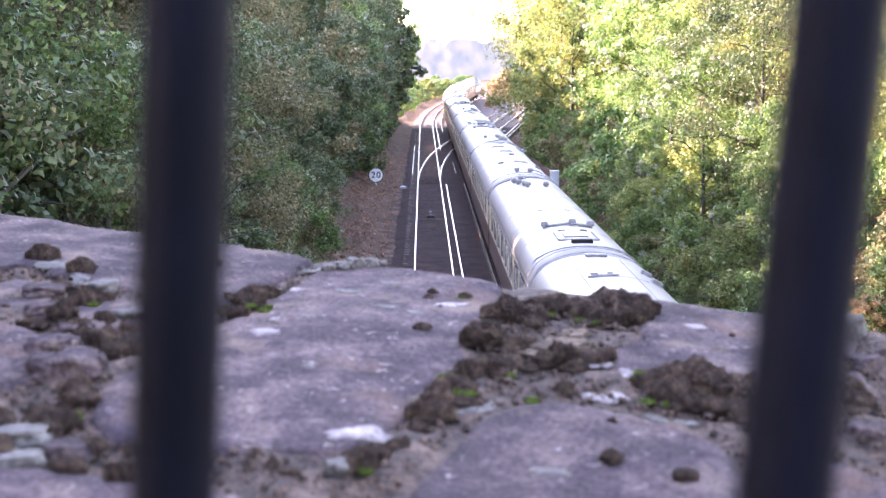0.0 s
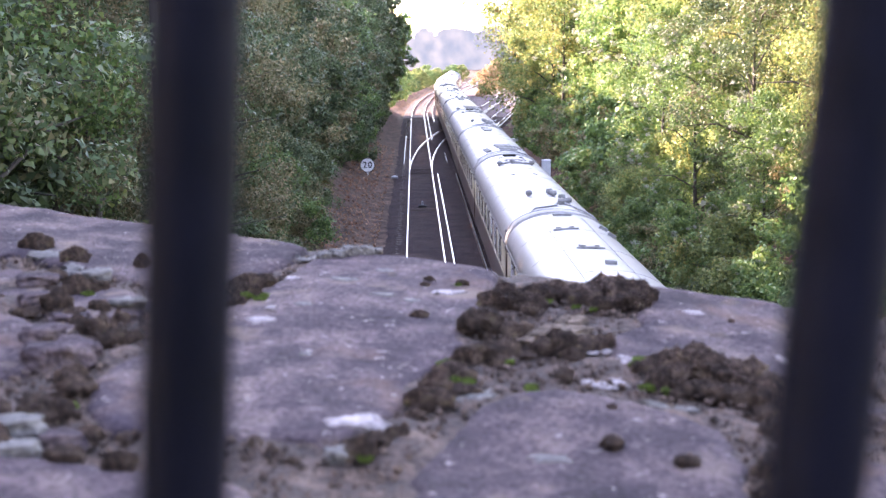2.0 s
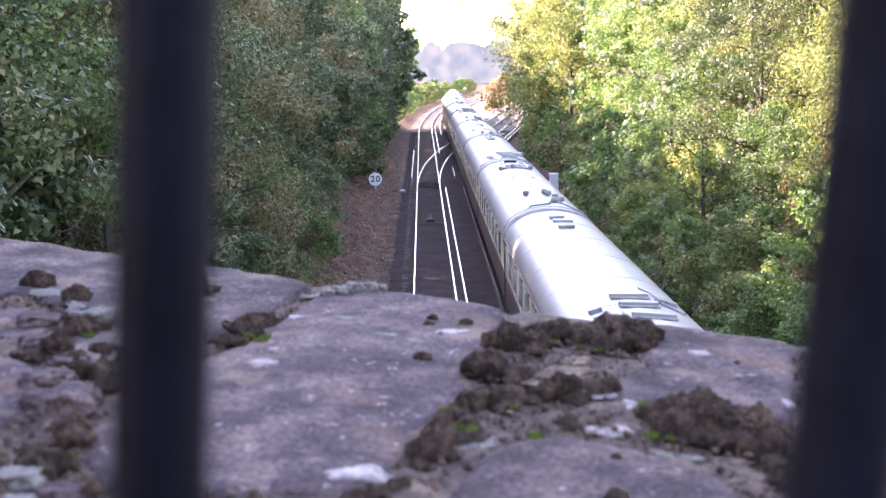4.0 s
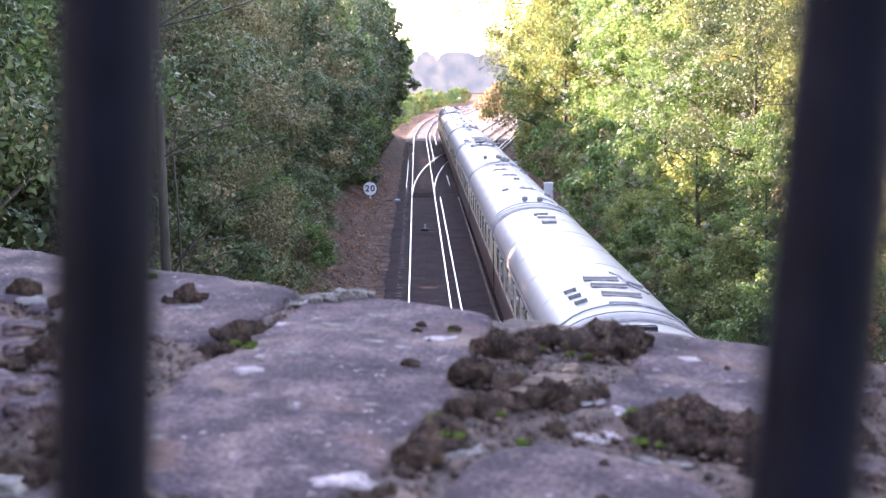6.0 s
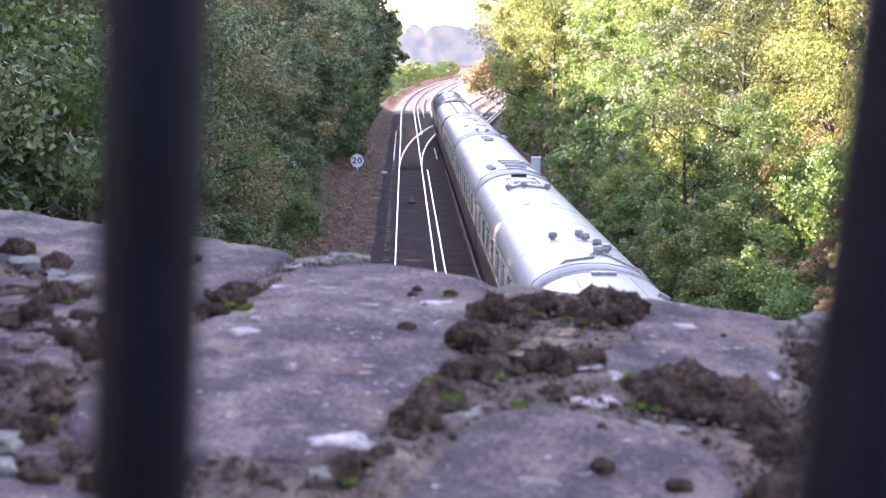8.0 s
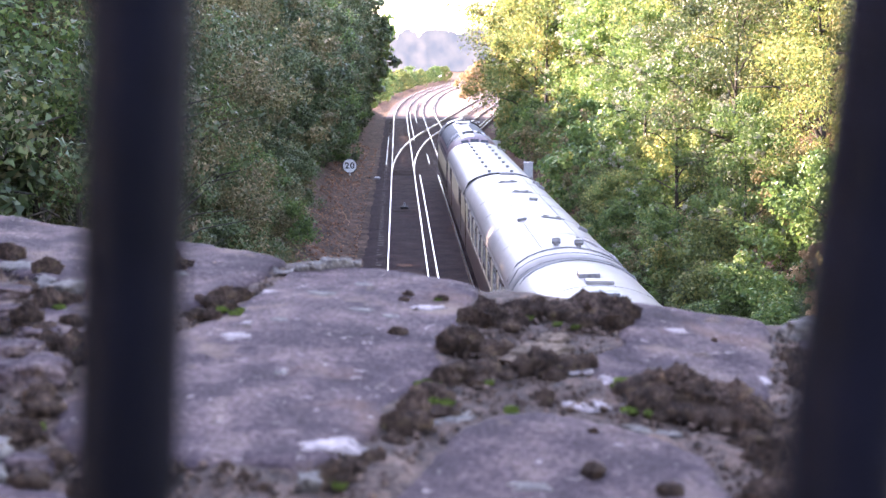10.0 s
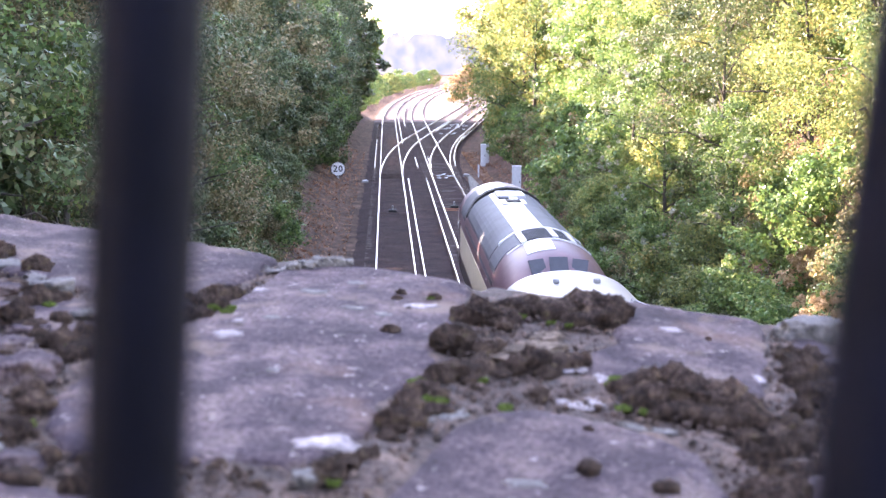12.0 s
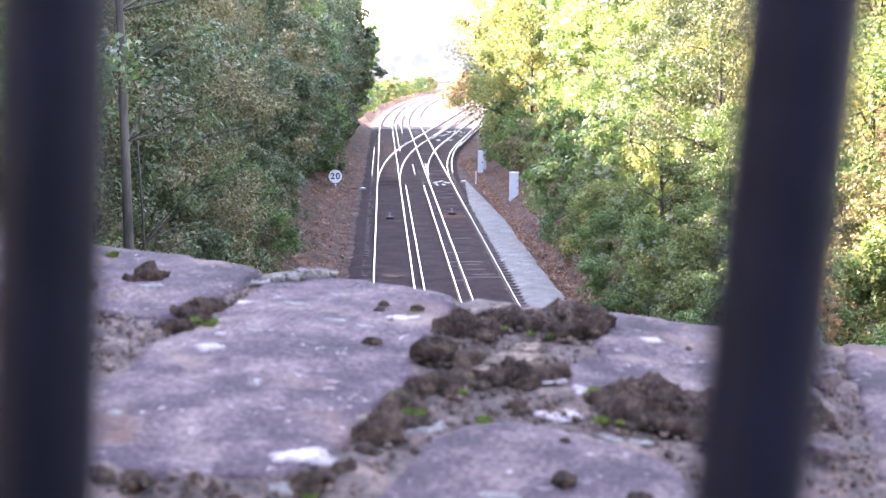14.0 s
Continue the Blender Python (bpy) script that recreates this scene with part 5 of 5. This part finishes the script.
def distance():
    """Wooded rise far behind the bend, its haze painted in as a pale glow."""
    b = bmesh.new()
    lo, hi = [], []
    for i in range(1800):
        x = -250 + i * 0.4
        h = 10.5 + 3.4 * abs(math.sin(x * 0.31 + 2.2 * noise.noise(Vector((x * 0.05, 1, 0))))) ** 0.5 + 2.4 * noise.noise(Vector((x * 0.07, 2, 0))) + 0.8 * noise.noise(Vector((x * 0.9, 4, 0))) + 0.5 * noise.noise(Vector((x * 2.3, 5, 0)))
        lo.append((x, 445, -20))
        hi.append((x, 445, h))
    loft([lo, hi], closed=False, caps=False, bm=b)
    m = bpy.data.materials.new("woods_with_painted_haze")
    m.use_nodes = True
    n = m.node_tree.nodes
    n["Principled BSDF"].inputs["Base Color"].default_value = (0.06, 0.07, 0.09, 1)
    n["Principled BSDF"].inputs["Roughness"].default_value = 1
    # emission paints the haze: mottled blue-grey that needs no lamp
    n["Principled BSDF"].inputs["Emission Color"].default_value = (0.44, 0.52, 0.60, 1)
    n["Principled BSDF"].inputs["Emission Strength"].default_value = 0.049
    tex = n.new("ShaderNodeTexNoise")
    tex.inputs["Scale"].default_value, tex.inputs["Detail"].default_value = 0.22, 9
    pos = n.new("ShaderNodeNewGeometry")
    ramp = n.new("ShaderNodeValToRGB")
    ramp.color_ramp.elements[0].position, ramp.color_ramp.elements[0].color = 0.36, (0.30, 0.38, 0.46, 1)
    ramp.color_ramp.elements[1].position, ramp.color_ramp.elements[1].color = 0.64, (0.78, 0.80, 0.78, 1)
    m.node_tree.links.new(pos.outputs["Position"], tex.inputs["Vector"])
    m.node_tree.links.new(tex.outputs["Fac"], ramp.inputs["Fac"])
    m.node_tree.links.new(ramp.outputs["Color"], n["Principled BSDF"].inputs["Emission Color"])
    tagged(part("backdrop", b, m), "distant woods with blue-grey haze painted into their glow", "backdrop", kind="structure")


def bare_trunk():
    """A slim leaning trunk with dead twigs, in front of the left-hand trees."""
    rnd = random.Random(12)
    for x, y, h, r in ((-3.55, 18.5, 14.0, 0.085), (-3.75, 20.5, 7.0, 0.035)):
        z = terrain(x, y) - 0.3
        v = thing("sapling", "slim bare grey trunk with dead twigs", "tree", "bare trunks beside the bridge")
        pts = [(0.25 * math.sin(s * 2.0) - 0.02 * s * h, 0.1 * math.cos(s * 3), h * s) for s in np.linspace(0, 1, 9)]
        part("trunk", tube(pts, [r * (1.15 - 0.8 * s) for s in np.linspace(0, 1, 9)], 8), M["bark"], v, smooth=True)
        for i in range(16):
            s = 0.25 + 0.65 * i / 16
            p = Vector(pts[int(s * 8)])
            a = rnd.uniform(-1.0, 1.0)
            d = Vector((math.cos(a), math.sin(a) * 0.6, rnd.uniform(0.1, 0.9))).normalized()
            n = rnd.uniform(0.8, 2.0)
            part("twig", tube([p, p + d * n * 0.5 + Vector((0, 0, 0.08)), p + d * n + Vector((0.1, 0, rnd.uniform(-0.1, 0.25)))], [0.016, 0.010, 0.003], 5), M["bark"], v)
        v.matrix_basis = pose(x, y, z)


def brush():
    """Bare arching stems with side twigs and a few dead leaves."""
    rnd = random.Random(31)
    for x, y, h, n in ((-5.0, 15.5, 5.5, 26), (-4.5, 17.6, 4.6, 22), (-5.4, 19.5, 5.0, 22), (-4.9, 23.0, 3.6, 16), (-4.4, 27.0, 3.0, 14), (9.6, 26.0, 3.2, 16), (9.0, 31.0, 3.2, 16), (9.8, 21.0, 3.2, 14), (9.4, 38.0, 3.4, 14)):
        v = thing("bare_shrub", "bare brown twiggy shrub on the bank", "bush", "bare shrubs on the banks")
        b = bmesh.new()
        dead = []
        for _ in range(n):
            a, out = rnd.uniform(0, 6.28), rnd.uniform(0.5, 1.4)
            d = Vector((math.cos(a), math.sin(a), 0))
            k = h * rnd.uniform(0.5, 1.0)
            pts = [d * (out * t * t + 0.12 * t) + Vector((rnd.gauss(0, 0.05), rnd.gauss(0, 0.05), k * (t - 0.22 * t * t))) for t in (0, 0.25, 0.5, 0.75, 1.0)]
            tube(pts, [0.022, 0.018, 0.013, 0.008, 0.003], 5, b)
            for _ in range(5):
                p0 = pts[rnd.randrange(1, 4)]
                p1 = p0 + Vector((rnd.gauss(0, 0.35), rnd.gauss(0, 0.35), rnd.uniform(0.0, 0.5)))
                tube([p0, p0.lerp(p1, 0.5) + Vector((0, 0, 0.06)), p1], [0.009, 0.006, 0.002], 4, b)
                dead.append((tuple(p1), 0.14))
        part("stems", b, M["twig"], v)
        part("dead_leaves", leaf_cloud("dead_leaves", dead, 9, 0.075, 0.8, int(100 + y)), M["leaf_brown"], v, "curled brown leaves")
        v.matrix_basis = pose(x, y, terrain(x, y) - 0.1)


# ---- lineside things ----
def lineside():
    s = thing("speed_sign", "round white speed restriction sign with black figures", "sign")
    part("disc", tube([(0, 0.012, 0), (0, -0.012, 0)], 0.46, 40), M["white"], s, "white disc")
    ring = bmesh.new()
    loft([[(math.cos(a) * r, y, math.sin(a) * r) for a in np.linspace(0, 2 * math.pi, 40, endpoint=False)] for r, y in ((0.47, -0.016), (0.43, -0.016))], caps=False, bm=ring)
    part("rim", ring, M["sign_black"], s, "thin black rim")
    for digit, dx in (("2", -0.165), ("0", 0.165)):
        cu = bpy.data.curves.new("figure", "FONT")
        cu.body, cu.size, cu.align_x, cu.align_y, cu.extrude, cu.offset = digit, 0.56, "CENTER", "CENTER", 0.004, 0.012
        f = new("figure", cu)
        f.data.materials.append(M["sign_black"])
        f.parent = s
        f.matrix_basis = pose(dx, -0.018, 0, 90, 0, 0)
    part("post", tube([(0, 0.04, -1.3), (0, 0.04, 0.2)], 0.045, 10), M["galv"], s)
    s.matrix_basis = pose(-3.05, 86.5, 0.82)

    def cabinet(x, y, w, d, h, z0, label, lean=0):
        c = thing("equipment_cabinet", label, "cabinet", "cabinets beside the line")
        part("case", box(w, d, h, (0, 0, h / 2), 0.02), M["galv"], c)
        part("lid", box(w + 0.06, d + 0.06, 0.05, (0, 0, h + 0.025), 0.015), M["galv"], c)
        part("door", box(w * 0.86, 0.02, h * 0.86, (0, -d / 2 - 0.008, h * 0.5), 0.004), M["galv"], c)
        part("door_handle", box(0.03, 0.03, 0.14, (w * 0.32, -d / 2 - 0.03, h * 0.5), 0.006), M["black"], c)
        c.matrix_basis = pose(x, y, z0, 0, lean, 0)
    cabinet(7.75, 80, 0.50, 0.5, 1.75, -0.2, "tall pale grey equipment cabinet beside the path")
    cabinet(7.3, 101.4, 0.35, 0.4, 1.6, -0.25, "narrow grey equipment cabinet among the leaves")
    cabinet(7.75, 104, 0.35, 0.4, 1.5, -0.2, "narrow grey equipment cabinet among the leaves")
    post = thing("marker_post", "short grey marker post beside the points", "post")
    part("shaft", box(0.09, 0.09, 0.85, (0, 0, 0.42), 0.01), M["galv"], post)
    part("cap", box(0.12, 0.12, 0.05, (0, 0, 0.86), 0.01), M["galv"], post)
    post.matrix_basis = pose(6.35, 92.5, -0.25)
    for x, y, lab in ((-1.35, 88.4, "points motor beside the track"), (5.55, 93, "white-topped points motor beside the track")):
        p = thing("points_motor", lab, "points motor", "points motors")
        part("case", box(0.42, 0.5, 0.12, (0, 0, 0.06), 0.03), M["pipe"], p)
        part("lid", box(0.26, 0.3, 0.03, (0, 0, 0.135), 0.01), M["galv"], p, "pale lid")
        for dx in (-0.55, 0.55):
            part("rod", tube([(dx * 0.6, 0, 0.1), (dx * 1.3, 0.1, 0.08)], 0.02, 6), M["sleeper"], p)
        p.matrix_basis = pose(x, y, -0.22)
    for x, y in ((0.36, 71.8), (3.75, 73.8)):
        p = thing("track_magnet", "signalling magnet box between the rails", "track equipment", "magnets between the rails")
        part("box", box(0.42, 0.7, 0.12, (0, 0, 0.06), 0.02), M["black"], p)
        part("ramp", box(0.09, 0.10, 0.24, (0, 0.1, 0.19), 0.02), M["pipe"], p)
        part("tie_bar", box(1.35, 0.07, 0.03, (0, -0.9, 0.03)), M["rust_orange"] if x > 2 else M["sleeper"], p)
        part("tie_bar", box(1.35, 0.07, 0.03, (0, -1.6, 0.03)), M["rust_orange"] if x > 2 else M["sleeper"], p)
        p.matrix_basis = pose(x, y, -0.17)
    # points rodding and cover plates
    for x0 in (LEFT, RIGHT):
        p = thing("points_rodding", "pale rods and plates across the sleepers at the points", "track equipment", "points rodding")
        rnd = random.Random(3)
        for i in range(5):
            part("rod", box(1.5, 0.06, 0.04, (0, i * 0.75, 0.02), 0.01), M["rail_rust"] if x0 > 1 else M["sleeper"], p)
        if x0 > 1:
            for i in range(14):
                part("plate", box(0.16, 0.22, 0.03, (rnd.uniform(-0.65, 0.65), rnd.uniform(-0.3, 3.2), 0.05), 0.008), M["galv"], p)
        p.matrix_basis = pose(x0, 90.5, -0.16)
    p = thing("crossing_timbers", "pale worn timbers and plates between the branch rails", "track equipment")
    rnd = random.Random(6)
    for i in range(34):
        y = rnd.uniform(-14, 14)
        part("plate", box(rnd.uniform(0.25, 0.6), 0.22, 0.03, (branch(150 + y) - branch(150) + rnd.uniform(-1.5, 1.3), y, 0.04), 0.008), M["galv"] if i % 3 else M["sleeper"], p)
    p.matrix_basis = pose(branch(150) + 2.6, 150, -0.16)
    p = thing("signal_board", "small white signal board on a post beside the far bend", "signal")
    part("post", tube([(0, 0, -1.9), (0, 0, 0.5)], 0.06, 8), M["galv"], p)
    part("board", box(0.75, 0.05, 0.9, (0, -0.08, 0.2), 0.02), M["white"], p)
    p.matrix_basis = pose(10.0, 318, 1.6)
    # fallen leaves on the banks and cess
    rng = np.random.default_rng(9)
    pts = []
    for k in range(9000):
        y = 34 + 82 * rng.random() ** 1.3
        x = (-1.7 - 2.4 * rng.random()) if rng.random() < 0.45 else (6.45 + 1.9 * rng.random() ** 1.6)
        pts.append(((x, y, terrain(x, y) + 0.02), 0.02))
    tagged(part("fallen_leaves", leaf_cloud("fallen_leaves", pts, 1, 0.11, 0.3, 4), M["litter"]), "brown fallen leaves scattered on the banks", "leaves", kind="stuff")


ground_sheet()
parapet()
mosses()
loose_stones()
railing()
build_train()
forest()
distance()
bare_trunk()
brush()
lineside()
railway()
motions()
